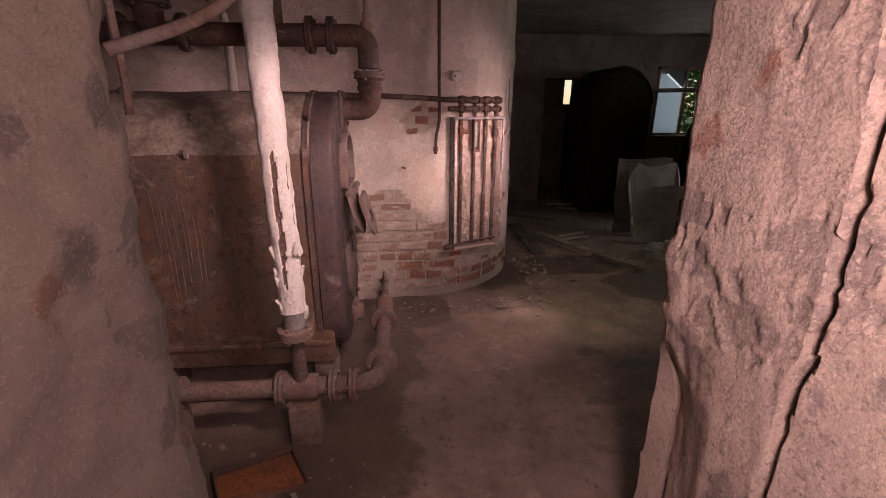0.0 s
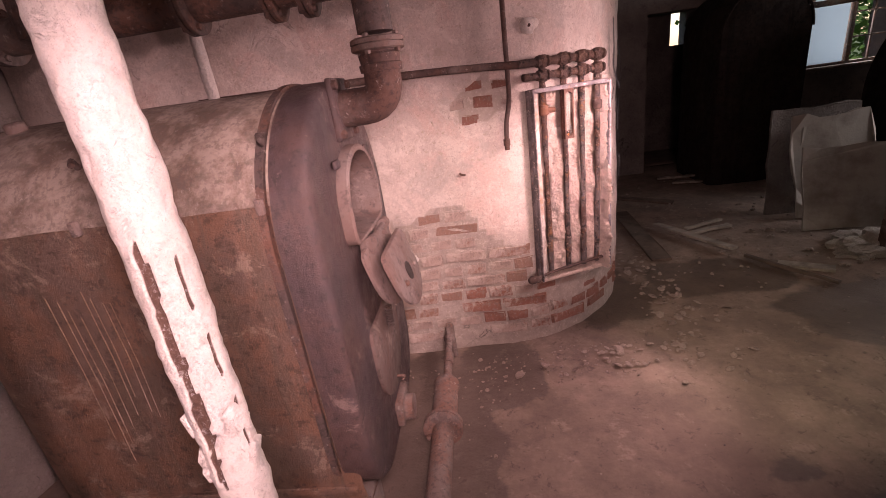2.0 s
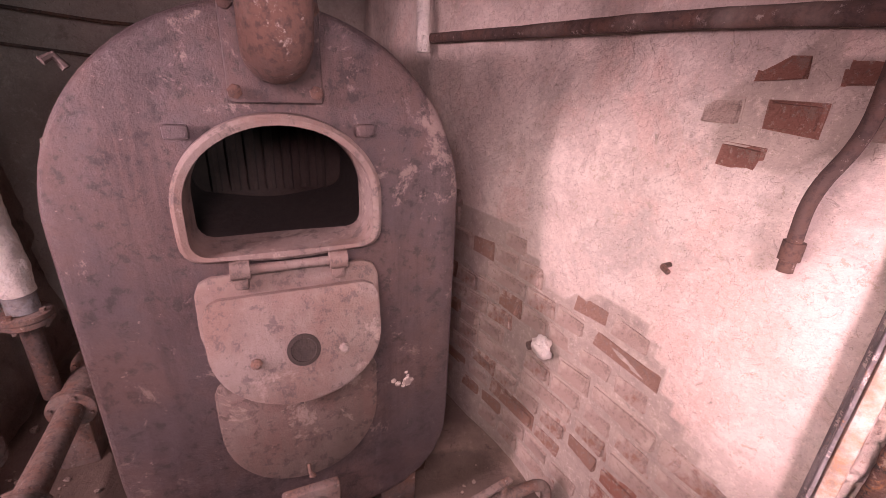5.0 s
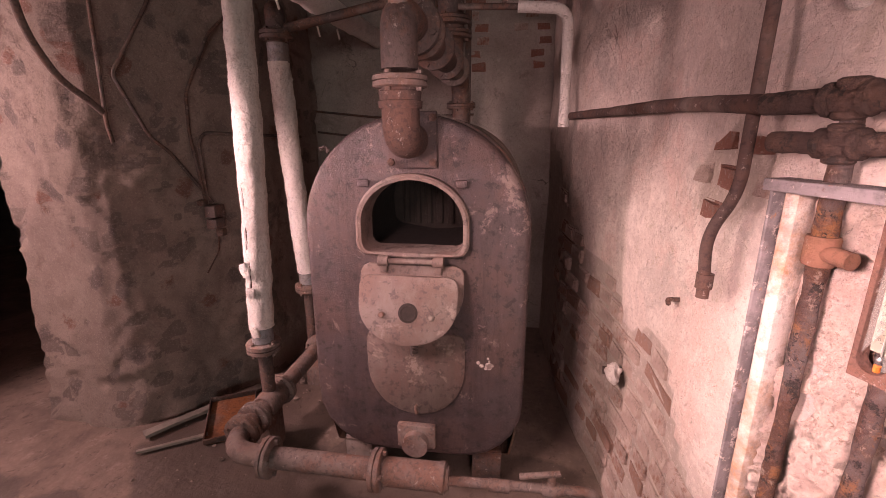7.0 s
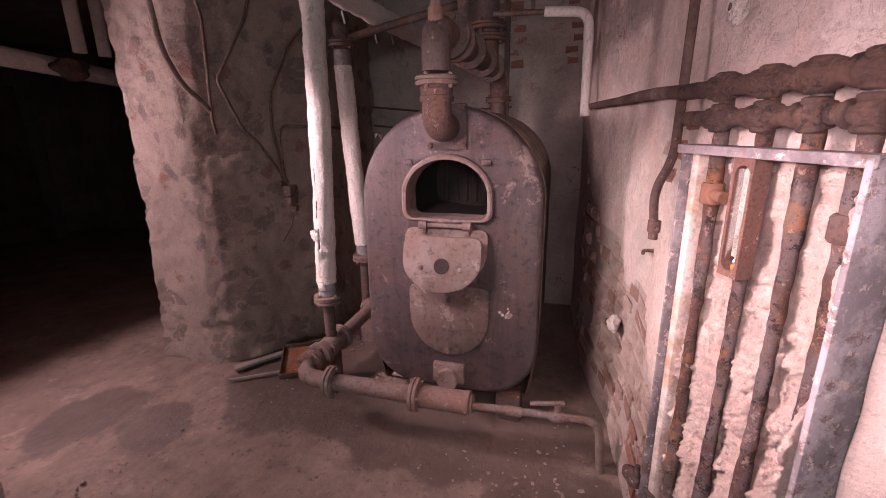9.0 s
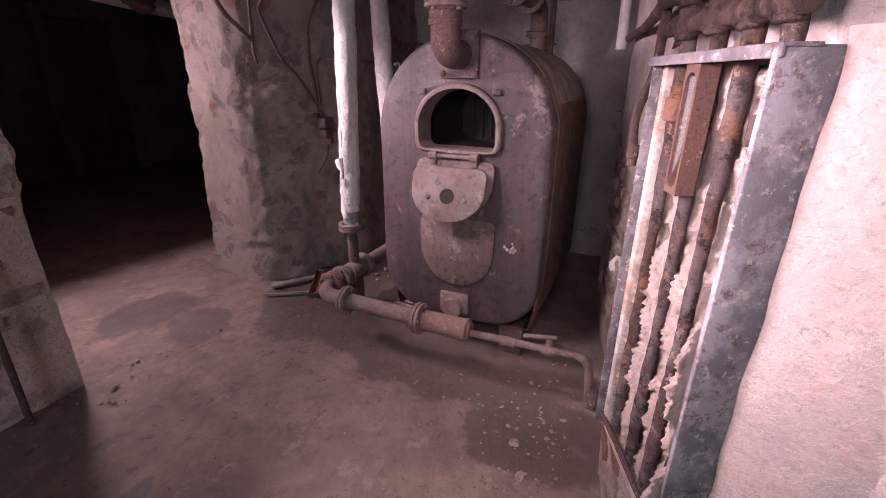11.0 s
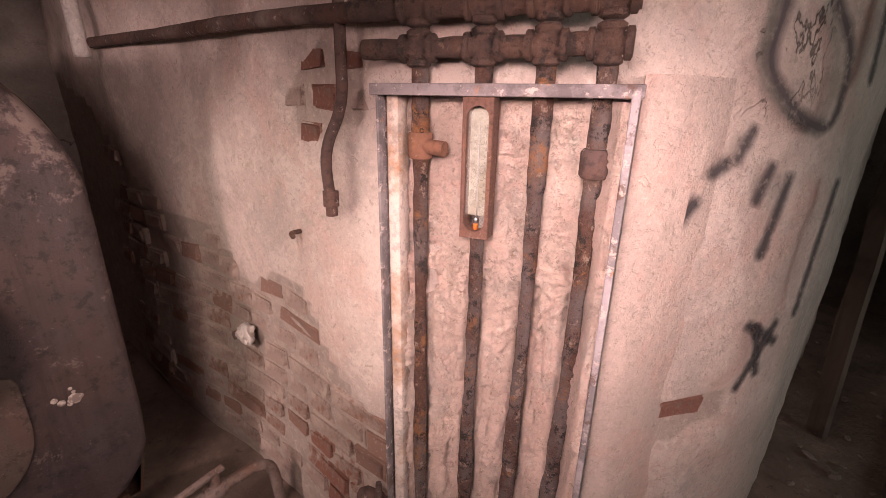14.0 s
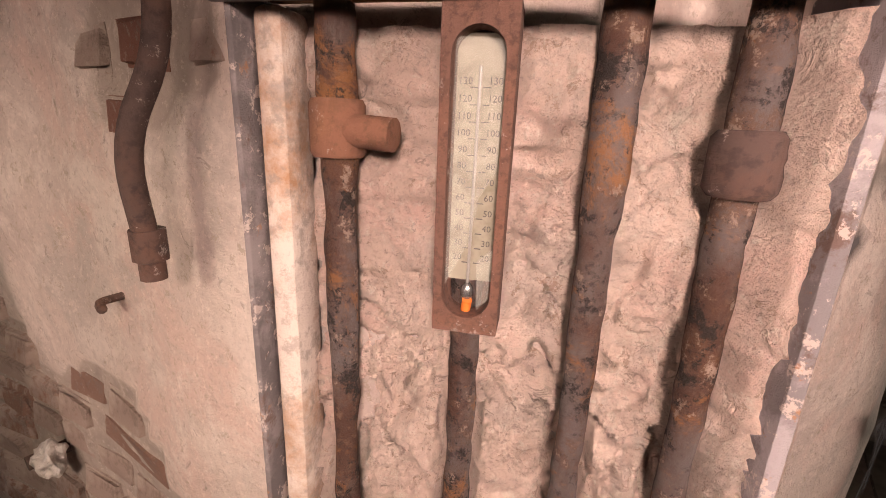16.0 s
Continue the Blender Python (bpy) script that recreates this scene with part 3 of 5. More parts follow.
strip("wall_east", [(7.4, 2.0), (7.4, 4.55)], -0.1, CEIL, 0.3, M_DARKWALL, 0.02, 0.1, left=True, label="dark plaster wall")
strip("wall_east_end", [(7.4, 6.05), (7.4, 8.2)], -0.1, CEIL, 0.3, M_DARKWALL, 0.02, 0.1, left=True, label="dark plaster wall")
# Sill and lintel of the unseen opening added for the east daylight lamp.
strip("wall_east_sill", [(7.4, 4.55), (7.4, 6.05)], -0.1, 1.27, 0.3, M_DARKWALL, 0.02, 0.1, left=True, label="dark plaster wall under an unseen added window")
strip("wall_east_lintel", [(7.4, 4.55), (7.4, 6.05)], 2.23, CEIL, 0.3, M_DARKWALL, 0.02, 0.1, left=True, label="dark plaster wall over an unseen added window")
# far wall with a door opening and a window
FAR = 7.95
strip("wall_far", [(2.5, FAR), (3.85, FAR)], -0.1, CEIL, 0.4, M_DARKWALL, 0.02, 0.08, left=False, label="dark-coloured plaster wall")
strip("wall_far_middle", [(4.45, FAR), (5.63, FAR)], -0.1, CEIL, 0.4, M_DARKWALL, 0.02, 0.08, left=False, label="dark-coloured plaster wall")
strip("wall_far_end", [(6.60, FAR), (7.6, FAR)], -0.1, CEIL, 0.4, M_DARKWALL, 0.02, 0.08, left=False, label="dark-coloured plaster wall")
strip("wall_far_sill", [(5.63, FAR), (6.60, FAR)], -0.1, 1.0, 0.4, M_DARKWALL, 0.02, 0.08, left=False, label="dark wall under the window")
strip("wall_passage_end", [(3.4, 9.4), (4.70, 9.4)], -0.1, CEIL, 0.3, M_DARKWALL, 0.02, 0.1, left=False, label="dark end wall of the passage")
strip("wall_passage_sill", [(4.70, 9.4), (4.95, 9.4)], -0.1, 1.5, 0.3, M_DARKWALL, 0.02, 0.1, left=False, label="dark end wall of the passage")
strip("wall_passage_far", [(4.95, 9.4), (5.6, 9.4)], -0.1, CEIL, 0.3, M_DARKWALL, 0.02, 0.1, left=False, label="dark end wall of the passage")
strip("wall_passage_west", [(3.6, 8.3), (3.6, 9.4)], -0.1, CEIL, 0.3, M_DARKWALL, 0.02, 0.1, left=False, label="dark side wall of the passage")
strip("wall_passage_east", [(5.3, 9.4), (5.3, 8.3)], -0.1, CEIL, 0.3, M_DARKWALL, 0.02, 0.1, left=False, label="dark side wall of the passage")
sheet("ceiling_passage", 3.3, 5.6, 8.3, 9.7, 1.95, 0.2, 0.01, M_CEIL, 0.4, "sooty low passage ceiling", 6, True)
sheet("floor_passage", 3.3, 5.6, 8.3, 9.7, -0.01, 0.2, 0.005, M_FLOOR, 0.3, "dirty passage floor", 2)
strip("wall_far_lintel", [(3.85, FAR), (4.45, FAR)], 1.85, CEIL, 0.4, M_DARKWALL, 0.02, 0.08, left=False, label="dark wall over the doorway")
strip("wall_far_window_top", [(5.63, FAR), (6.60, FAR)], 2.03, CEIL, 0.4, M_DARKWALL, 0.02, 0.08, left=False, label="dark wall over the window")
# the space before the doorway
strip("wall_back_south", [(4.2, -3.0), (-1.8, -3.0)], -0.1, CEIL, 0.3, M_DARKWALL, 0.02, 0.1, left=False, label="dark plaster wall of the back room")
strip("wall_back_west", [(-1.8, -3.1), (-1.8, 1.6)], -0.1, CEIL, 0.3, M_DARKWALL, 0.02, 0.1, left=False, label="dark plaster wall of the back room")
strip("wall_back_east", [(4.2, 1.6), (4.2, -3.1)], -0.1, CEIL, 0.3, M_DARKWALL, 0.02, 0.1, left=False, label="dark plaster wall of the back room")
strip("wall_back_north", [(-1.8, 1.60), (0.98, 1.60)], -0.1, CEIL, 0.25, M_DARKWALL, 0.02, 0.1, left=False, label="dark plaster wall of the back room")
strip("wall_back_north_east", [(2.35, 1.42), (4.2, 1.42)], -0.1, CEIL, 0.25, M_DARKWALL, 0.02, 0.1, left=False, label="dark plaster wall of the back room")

# ---- the boiler ----
BY, BZ, BR = 3.53, 1.07, 0.40


def ray_outline(angle, shape):
    """The distance from the plate's middle to an outline, for one way."""
    lo, hi = 0.0, 2.0
    c, s = math.cos(angle), math.sin(angle)
    for _ in range(26):
        mid = (lo + hi) / 2
        if shape(mid * c, mid * s):
            lo = mid
        else:
            hi = mid
    return lo


def hull(w, top, bottom, corner):
    """Round-topped outline: half width, height of the crown and of the foot, foot's corner radius; y, z about (0, 1.10)."""
    def inside(y, z):
        z += 1.10
        if abs(y) > w or z > top or z < bottom:
            return False
        spring = top - w
        if z > spring:
            return y * y + (z - spring) ** 2 < w * w
        if z < bottom + corner and abs(y) > w - corner:
            return (abs(y) - w + corner) ** 2 + (z - bottom - corner) ** 2 < corner * corner
        return True
    return inside


def dee(w, top, bottom, corner):
    """A D lying on its flat side."""
    def inside(y, z):
        z += 1.10
        if abs(y) > w or z > top or z < bottom:
            return False
        mid = bottom + 0.4 * (top - bottom)
        if z > mid:
            return (y / w) ** 2 + ((z - mid) / (top - mid)) ** 2 < 1
        if z < bottom + corner and abs(y) > w - corner:
            return (abs(y) - w + corner) ** 2 + (z - bottom - corner) ** 2 < corner * corner
        return True
    return inside


def outline(shape, grow=0.0, n=96):
    return [((ray_outline(a, shape) + grow) * math.cos(a), (ray_outline(a, shape) + grow) * math.sin(a) + 1.10) for a in [2 * math.pi * (k + 0.5) / n for k in range(n)]]


def loops(rows, close=True, ends=(False, False), warp=None):
    """Skins a row of (x, outline) sections."""
    bm = bmesh.new()
    rings = [[bm.verts.new((x, BY + y, z)) for y, z in o] for x, o in rows]
    for a, b in zip(rings, rings[1:]):
        for k in range(len(a)):
            bm.faces.new((a[k], a[(k + 1) % len(a)], b[(k + 1) % len(a)], b[k]))
    if close:
        a, b = rings[-1], rings[0]
        for k in range(len(a)):
            bm.faces.new((a[k], a[(k + 1) % len(a)], b[(k + 1) % len(a)], b[k]))
    for ring, on in zip((rings[0], rings[-1]), ends):
        if on:
            bm.faces.new(ring)
    if warp:
        for v in bm.verts:
            v.co += warp(v.co)
    return bm


boiler = thing("boiler", (0.8, BY, 0), "old round-topped rusty cast iron heating boiler with an open fire door", "boiler")
H_OUT, H_IN = hull(0.40, 1.47, 0.17, 0.24), hull(0.37, 1.44, 0.20, 0.22)
H_BODY = hull(0.385, 1.46, 0.14, 0.05)
D_HOLE = dee(0.176, 1.258, 1.010, 0.035)
body_rows = [(0.25, outline(H_BODY, -0.05)), (0.27, outline(H_BODY, -0.012))] + [(0.27 + 0.98 * k / 24, outline(H_BODY)) for k in range(25)] + [(1.265, outline(H_BODY, -0.02))]
part("shell", loops(body_rows, False, (True, False), lambda c: 0.006 * noise.noise_vector(c * 5)), M_SHELL, boiler, "rusty brown sheet shell, mottled on top")
part("front_plate", loops([(1.215, outline(H_OUT, -0.014)), (1.22, outline(H_OUT)), (1.296, outline(H_OUT)), (1.309, outline(H_OUT, -0.004)), (1.318, outline(H_OUT, -0.013)), (1.322, outline(H_OUT, -0.028)), (1.322, outline(D_HOLE, 0.02)), (1.262, outline(D_HOLE, 0.02))]), M_FRONT, boiler, "dark grey cast front plate")
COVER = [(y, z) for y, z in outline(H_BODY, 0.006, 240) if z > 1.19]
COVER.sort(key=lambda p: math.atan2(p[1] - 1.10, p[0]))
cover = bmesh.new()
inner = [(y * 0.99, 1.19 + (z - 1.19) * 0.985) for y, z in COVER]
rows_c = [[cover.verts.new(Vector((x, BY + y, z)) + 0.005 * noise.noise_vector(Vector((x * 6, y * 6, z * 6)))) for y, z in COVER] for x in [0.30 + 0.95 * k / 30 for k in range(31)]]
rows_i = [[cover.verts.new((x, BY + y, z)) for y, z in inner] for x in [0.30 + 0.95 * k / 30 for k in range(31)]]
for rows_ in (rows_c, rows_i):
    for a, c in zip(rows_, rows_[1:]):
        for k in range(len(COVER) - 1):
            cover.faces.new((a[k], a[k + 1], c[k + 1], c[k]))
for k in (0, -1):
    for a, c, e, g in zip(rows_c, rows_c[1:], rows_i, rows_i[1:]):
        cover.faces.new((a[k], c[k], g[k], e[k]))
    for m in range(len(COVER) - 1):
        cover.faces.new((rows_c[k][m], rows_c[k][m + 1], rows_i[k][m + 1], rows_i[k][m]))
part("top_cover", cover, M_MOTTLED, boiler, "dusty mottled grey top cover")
for x in (0.71, 1.20):
    part("cover_clip", box((x, BY - 0.392, 1.20), (0.02, 0.02, 0.04), 0.005), M_DOOR, boiler)
    part("cover_lug", tube([(x + 0.02, BY - 0.33, 1.34), (x + 0.02, BY - 0.345, 1.36), (x + 0.03, BY - 0.36, 1.35)], 0.008, 8), M_IRON, boiler)
part("lower_seam", box((0.76, BY - 0.388, 0.27), (0.98, 0.014, 0.03), 0.004), M_SHELL, boiler)
part("filler_cap", lathe([(0, 0.03), (0.035, 0.028), (0.04, 0.022)], (0.36, BY - 0.09, 1.44), (0, -0.2, 1), 14), M_DOOR, boiler, "pale cap on the boiler top")
part("edge_band", loops([(1.188, outline(H_OUT, 0.006)), (1.188, outline(H_OUT, -0.014)), (1.21, outline(H_OUT, -0.014)), (1.21, outline(H_OUT, 0.006))]), M_IRON, boiler)
# Paler door colour stands for the light spot on the frame.
part("door_frame", loops([(1.30, outline(D_HOLE, 0.022)), (1.352, outline(D_HOLE, 0.020)), (1.358, outline(D_HOLE, 0.012)), (1.356, outline(D_HOLE, 0.0)), (1.24, outline(D_HOLE, -0.004))]), M_DOOR, boiler, "dusty raised cast door frame, coloured pale as if lamplit")
part("firebox", loops([(1.25, outline(D_HOLE, 0.02)), (1.1, outline(D_HOLE, 0.05)), (0.72, outline(D_HOLE, 0.05))], False, (False, True)), SOOT_SHADE.m, boiler, "sooty ribbed firebox")
# Ribs coloured near black for the dim inside.
for k in range(7):
    part("rib", tube([(0.735, BY - 0.16 + 0.053 * k, 0.99), (0.735, BY - 0.16 + 0.053 * k, 1.26)], 0.016, 8), SOOT_SHADE.m, boiler)


def hanging_dee(w, top, bottom):
    """A D hanging from its flat top, y and z from its middle."""
    pts = []
    h = top - bottom
    for k in range(25):
        a = math.pi * k / 24
        pts.append((w * math.cos(a), -0.62 * h * math.sin(a) ** 0.9 + 0.0))
    body = [(y, z + 0.62 * h) for y, z in pts]
    c = 0.03
    top_pts = [(-w, h - c), (-w + 0.3 * c, h - 0.3 * c), (-w + c, h), (w - c, h), (w - 0.3 * c, h - 0.3 * c), (w, h - c)]
    return [(y, z + bottom) for y, z in body + top_pts]


def plate(points, x_low, x_high, z_low, z_high, thick, edge=0.006):
    """A flat casting on a slanting plane from the x at z_low to the x at z_high."""
    bm = bmesh.new()
    rings = []
    cy = sum(p[0] for p in points) / len(points)
    cz = sum(p[1] for p in points) / len(points)
    for off, shrink in ((0, 0), (thick - edge * 0.6, 0), (thick, edge)):
        ring = []
        for y, z in points:
            d = Vector((y - cy, z - cz))
            d *= 1 - shrink / max(d.length, 1e-4)
            y2, z2 = cy + d.x, cz + d.y
            s = (z2 - z_low) / (z_high - z_low)
            ring.append(bm.verts.new((x_low + (x_high - x_low) * s + off, BY + y2, z2)))
        rings.append(ring)
    for a, b in zip(rings, rings[1:]):
        for k in range(len(a)):
            bm.faces.new((a[k], a[(k + 1) % len(a)], b[(k + 1) % len(a)], b[k]))
    bm.faces.new(rings[0])
    bm.faces.new(rings[-1])
    return bm


door = part("fire_door", plate(hanging_dee(0.182, 0.968, 0.735), 1.405, 1.345, 0.735, 0.968, 0.014), M_DOOR, boiler, "cast fire door hanging open on its hinge")
part("door_liner", plate(hanging_dee(0.168, 0.945, 0.725), 1.468, 1.40, 0.725, 0.945, 0.016), M_DOOR, boiler, "pale dusty heat shield with a round hole")
# Closed disc, coloured black for the shade of a hole.
part("peep_hole", lathe([(0, 0.033), (0.004, 0.033), (0.005, 0.025), (0.0025, 0.024), (0.0024, 0.0001)], (1.450, BY + 0.005, 0.83), (1, 0, 0.3), 24), SOOT_SHADE.m, boiler)
for y in (-0.085, 0.085):
    part("bolt", lathe([(0, 0.011), (0.008, 0.011), (0.012, 0.006)], (1.453, BY + y, 0.82), (1, 0, 0.3), 8), M_PIPE, boiler)
part("hinge_rod", tube([(1.372, BY - 0.11, 0.985), (1.372, BY + 0.11, 0.985)], 0.010, 10), M_DOOR, boiler)
for y in (-0.095, 0.095):
    part("hinge_knuckle", tube([(1.372, BY + y - 0.018, 0.985), (1.372, BY + y + 0.018, 0.985)], 0.019, 12), M_DOOR, boiler)
    part("hinge_lug", box((1.355, BY + y, 0.972), (0.05, 0.026, 0.055), 0.005), M_DOOR, boiler)
part("ash_door", plate(hanging_dee(0.184, 0.70, 0.362), 1.322, 1.322, 0.36, 0.70, 0.014), M_ASH, boiler, "dusty tan cast ash door")
spring = [(1.352 + 0.012 * math.cos(a), BY + 0.012 * math.sin(a), 0.70 - 0.075 * a / (14 * math.pi)) for a in [k * math.pi / 5 for k in range(71)]]
part("spring", tube(spring, 0.0032, 6), M_IRON, boiler)
part("latch", tube([(1.335, BY, 0.40), (1.362, BY, 0.398), (1.362, BY + 0.012, 0.385), (1.352, BY, 0.378)], 0.005, 8, 0.008), M_PIPE, boiler)
part("drain_flange", join(box((1.335, BY, 0.268), (0.03, 0.15, 0.10), 0.008), lathe([(0, 0.05), (0.05, 0.05)], (1.33, BY, 0.25), (1, 0, 0), 20)), M_PIPE, boiler)
part("outlet_plate", box((1.330, BY + 0.005, 1.385), (0.02, 0.165, 0.18), 0.006), M_FRONT, boiler)
for y in (-0.065, 0.075):
    for z in (1.315, 1.455):
        part("bolt", lathe([(0, 0.013), (0.012, 0.013), (0.016, 0.007)], (1.338, BY + y, z), (1, 0, 0), 6), M_RUST, boiler)
for y in (-0.15, 0.15):
    part("lug", box((1.334, BY + 1.12 * y, 1.245), (0.014, 0.042, 0.026), 0.006), M_FRONT, boiler)
M_SCRATCH = rusty("limescale_run", (0.21, 0.145, 0.085), (0.17, 0.105, 0.07), 0.6, 0.8, 0.0)
run_rng = random.Random(3)
for k in range(8):
    x = 0.53 + 0.026 * k + run_rng.uniform(-0.006, 0.006)
    top, low = 1.10 - run_rng.uniform(0, 0.15), 0.42 + run_rng.uniform(0, 0.3)
    part("scratch", tube([(x, BY - 0.3855, top), (x + 0.004, BY - 0.3855, (top + low) / 2), (x - 0.002, BY - 0.3855, low)], 0.0016, 5, 0, 0.05, 0.0012, 2.0 * k), M_SCRATCH, boiler, "yellowish run down the shell")
SCUFF = Mat("scraped_limescale", 0.85)
SCUFF.colour(SCUFF.mix(SCUFF.ramp(SCUFF.noise(60, 6, 0.7), (0.4, 0.0), (0.6, 1.0)), (0.22, 0.17, 0.155), (0.55, 0.47, 0.42)))
scuff_rng = random.Random(8)
for k in range(9):
    sy, sz = 0.262 + scuff_rng.gauss(0, 0.016), 0.577 + scuff_rng.gauss(0, 0.014)
    r = scuff_rng.uniform(0.004, 0.014)
    part("scuff", lathe([(0, r), (0.0008, r * 0.9), (0.001, 0.0001)], (1.3222, BY + sy, sz), (1, 0, 0), 7), SCUFF.m, boiler, "pale scuff")
for x, y in ((0.4, -0.25), (0.4, 0.25), (1.2, -0.27), (1.2, 0.27)):
    part("foot", box((x, BY + y, 0.075), (0.12, 0.12, 0.19), 0.01), M_IRON, boiler)
part("seam_band", loops([(0.26, [(y, z) for y, z in outline(H_BODY, 0.004)]), (0.30, outline(H_BODY, 0.004))], False), M_SHELL, boiler)

# ---- pipework over the boiler ----
riser = thing("boiler_riser", (1.3, BY, 1.4), "thick rusty flanged pipe bending up from the boiler front", "pipe")
part("elbow", tube([(1.335, BY + 0.005, 1.385), (1.475, BY + 0.005, 1.385), (1.475, BY + 0.005, 1.56)], 0.055, 20, 0.12), M_RUST, riser)
bolted((1.475, BY + 0.005, 1.548), (0, 0, 1), 0.078, 0.014, M_PIPE, riser)
part("neck", lathe([(0, 0.062), (0.02, 0.064), (0.022, 0.058), (0.045, 0.061), (0.05, 0.056)], (1.475, BY + 0.005, 1.475), (0, 0, 1)), M_RUST, riser)
part("header", tube([(1.475, BY + 0.005, 1.58), (1.475, BY + 0.005, 1.73), (0.10, BY + 0.02, 1.72), (0.06, BY + 0.02, 1.42)], 0.052, 20, 0.13), M_IRON, riser, "long dark flanged header pipe")
for x in (1.30, 1.20, 0.95, 0.62, 0.33):
    bolted((x, BY + 0.01, 1.728), (1, 0, 0), 0.085, 0.014, M_IRON, riser)
part("tee", tube([(0.47, BY + 0.015, 1.70), (0.47, BY + 0.015, CEIL + 0.02)], 0.062, 18), M_IRON, riser)
for z in (1.86, 1.92):
    bolted((0.47, BY + 0.015, z), (0, 0, 1), 0.10, 0.016, M_IRON, riser)
bolted((0.065, BY + 0.02, 1.56), (0.1, 0, 1), 0.085, 0.014, M_IRON, riser)
part("vent_pipe", tube([(1.05, BY + 0.01, 1.74), (1.05, BY + 0.01, CEIL + 0.02)], 0.026, 12), M_IRON, riser)
part("valve_stem", join(lathe([(0, 0.028), (0.05, 0.028), (0.052, 0.018), (0.09, 0.018), (0.092, 0.012), (0.16, 0.012)], (1.47, BY + 0.005, 1.74), (0, 0, 1), 10)), M_GREY, riser)

# ---- lagged pipes and the floor main ----
PY = 2.82


def lagged_pipe(x, y, x_top, y_top, z0, seed, torn, label):
    ob = thing("lagged_pipe", (x, y, 0.24), label, "pipe", "lagged standpipes")
    dx, dy = x_top - x, y_top - y

    def slit(a, z):
        """The long tear on the doorway side."""
        mid = radians(-88) + 0.25 * noise.noise(Vector((0, 0, z * 5))) + 0.35 * (z - 0.95)
        wide = 0.30 * max(0.0, 1 - ((z - 0.98) / 0.27) ** 2) ** 0.5 * (0.75 + 0.7 * noise.noise(Vector((seed, 0, z * 13)))) if abs(z - 0.98) < 0.27 else 0.0
        d = abs((a - mid + math.pi) % (2 * math.pi) - math.pi)
        crack = 1.0 if abs((a + 0.35 - 0.3 * math.sin(3 * z)) % (2 * math.pi)) < 0.09 and 0.7 < z < 1.25 else 0.0
        return 1.0 if d < wide + 0.1 * noise.noise(Vector((a * 9, z * 40, 1))) and wide > 0.03 else crack

    end = CEIL + 0.02 if torn else 1.74
    f = (end - z0 - 0.115) / (CEIL - z0 - 0.095)
    line = [(x, y, z0 + 0.115), (x + dx * 0.4, y + dy * 0.4, z0 + 0.6), (x + dx * 0.6, y + dy * 0.6, z0 + 1.0), (x + dx * (1 if torn else 0.7), y + dy * (1 if torn else 0.7), end)]
    part("lagging", tube(line, 0.052, 48, 0.2, 0.011, 0.006, seed, None, slit if torn else None), M_LAG, ob, "flaking white plaster lagging")
    if not torn:
        tx, ty = line[-1][0], line[-1][1]
        part("collar", lathe([(0, 0.050), (0.085, 0.050), (0.09, 0.04)], (tx, ty, end - 0.005), (0, 0, 1)), M_ZINC, ob, "grey zinc collar")
        bolted((tx, ty, end + 0.115), (0, 0, 1), 0.078, 0.016, M_IRON, ob)
        part("top_elbow", tube([(tx, ty, end + 0.08), (tx, ty, end + 0.23), (tx - 0.2, ty - 0.12, end + 0.25)], 0.045, 16, 0.09), M_IRON, ob)
        part("branch", tube([(tx, ty + 0.02, end + 0.14), (tx - 0.15, ty + 0.65, end + 0.30)], 0.022, 12), M_IRON, ob)
    part("collar", lathe([(0, 0.045), (0.08, 0.044), (0.082, 0.038)], (x, y, z0 + 0.045), (0, 0, 1)), M_ZINC, ob, "grey zinc collar")
    bolted((x, y, z0 + 0.02), (0, 0, 1), 0.072, 0.018, M_PIPE, ob)
    part("riser", tube([(x, y, 0.24), (x, y, z0 + 0.02)], 0.030, 16), M_IRON, ob)
    if torn:
        for k in range(9):
            z = z0 + 0.10 + 0.33 * random.random()
            a = radians(random.choice((-150, -165, -20, -5)) + random.uniform(-12, 12))
            c = Vector((x + 0.050 * math.cos(a), y + 0.050 * math.sin(a), z))
            turn = Euler((random.uniform(-0.4, 0.4), random.uniform(-0.4, 0.4), a)).to_matrix()
            part("flake", box(c, (0.014, 0.035, random.uniform(0.03, 0.06)), 0.004, turn), M_LAG, ob)
    return ob


lagged_pipe(1.165, 2.815, 1.135, 2.87, 0.49, 2.0, True, "white lagged pipe with torn flaking plaster, standing by the boiler")
lagged_pipe(0.56, 2.74, 0.66, 2.72, 0.54, 8.0, False, "white lagged pipe with an intact plaster coat, standing by the boiler")

branch = thing("lagged_branch", (0.6, 2.9, 1.99), "flaking white lagged pipe slung under the ceiling", "pipe")
part("lagging", tube([(1.09, 2.90, 2.02), (0.6, 2.93, 2.0), (-0.32, 2.96, 2.0)], 0.055, 24, 0.2, 0.02, 0.008, 5.0), M_LAG, branch)
for k, (x, h) in enumerate(((0.93, 0.06), (0.55, 0.09), (0.28, 0.05))):
    part("flake", box((x, 2.90, 1.95 - h / 2), (0.03, 0.008, h), 0.003, Euler((0.2, 0.3 - 0.2 * k, 0.4)).to_matrix()), M_LAG, branch)

main = thing("floor_main", (0.9, PY, 0.0), "dusty flanged iron pipe run along the floor round the boiler", "pipe")
part("pipe", tube([(0.20, PY, 0.24), (1.50, PY, 0.24), (1.50, 3.68, 0.235)], 0.040, 18, 0.12), M_PIPE, main)
for x in (0.40, 0.66, 1.08, 1.30, 1.385):
    bolted((x, PY, 0.24), (1, 0, 0), 0.072, 0.015, M_PIPE, main)
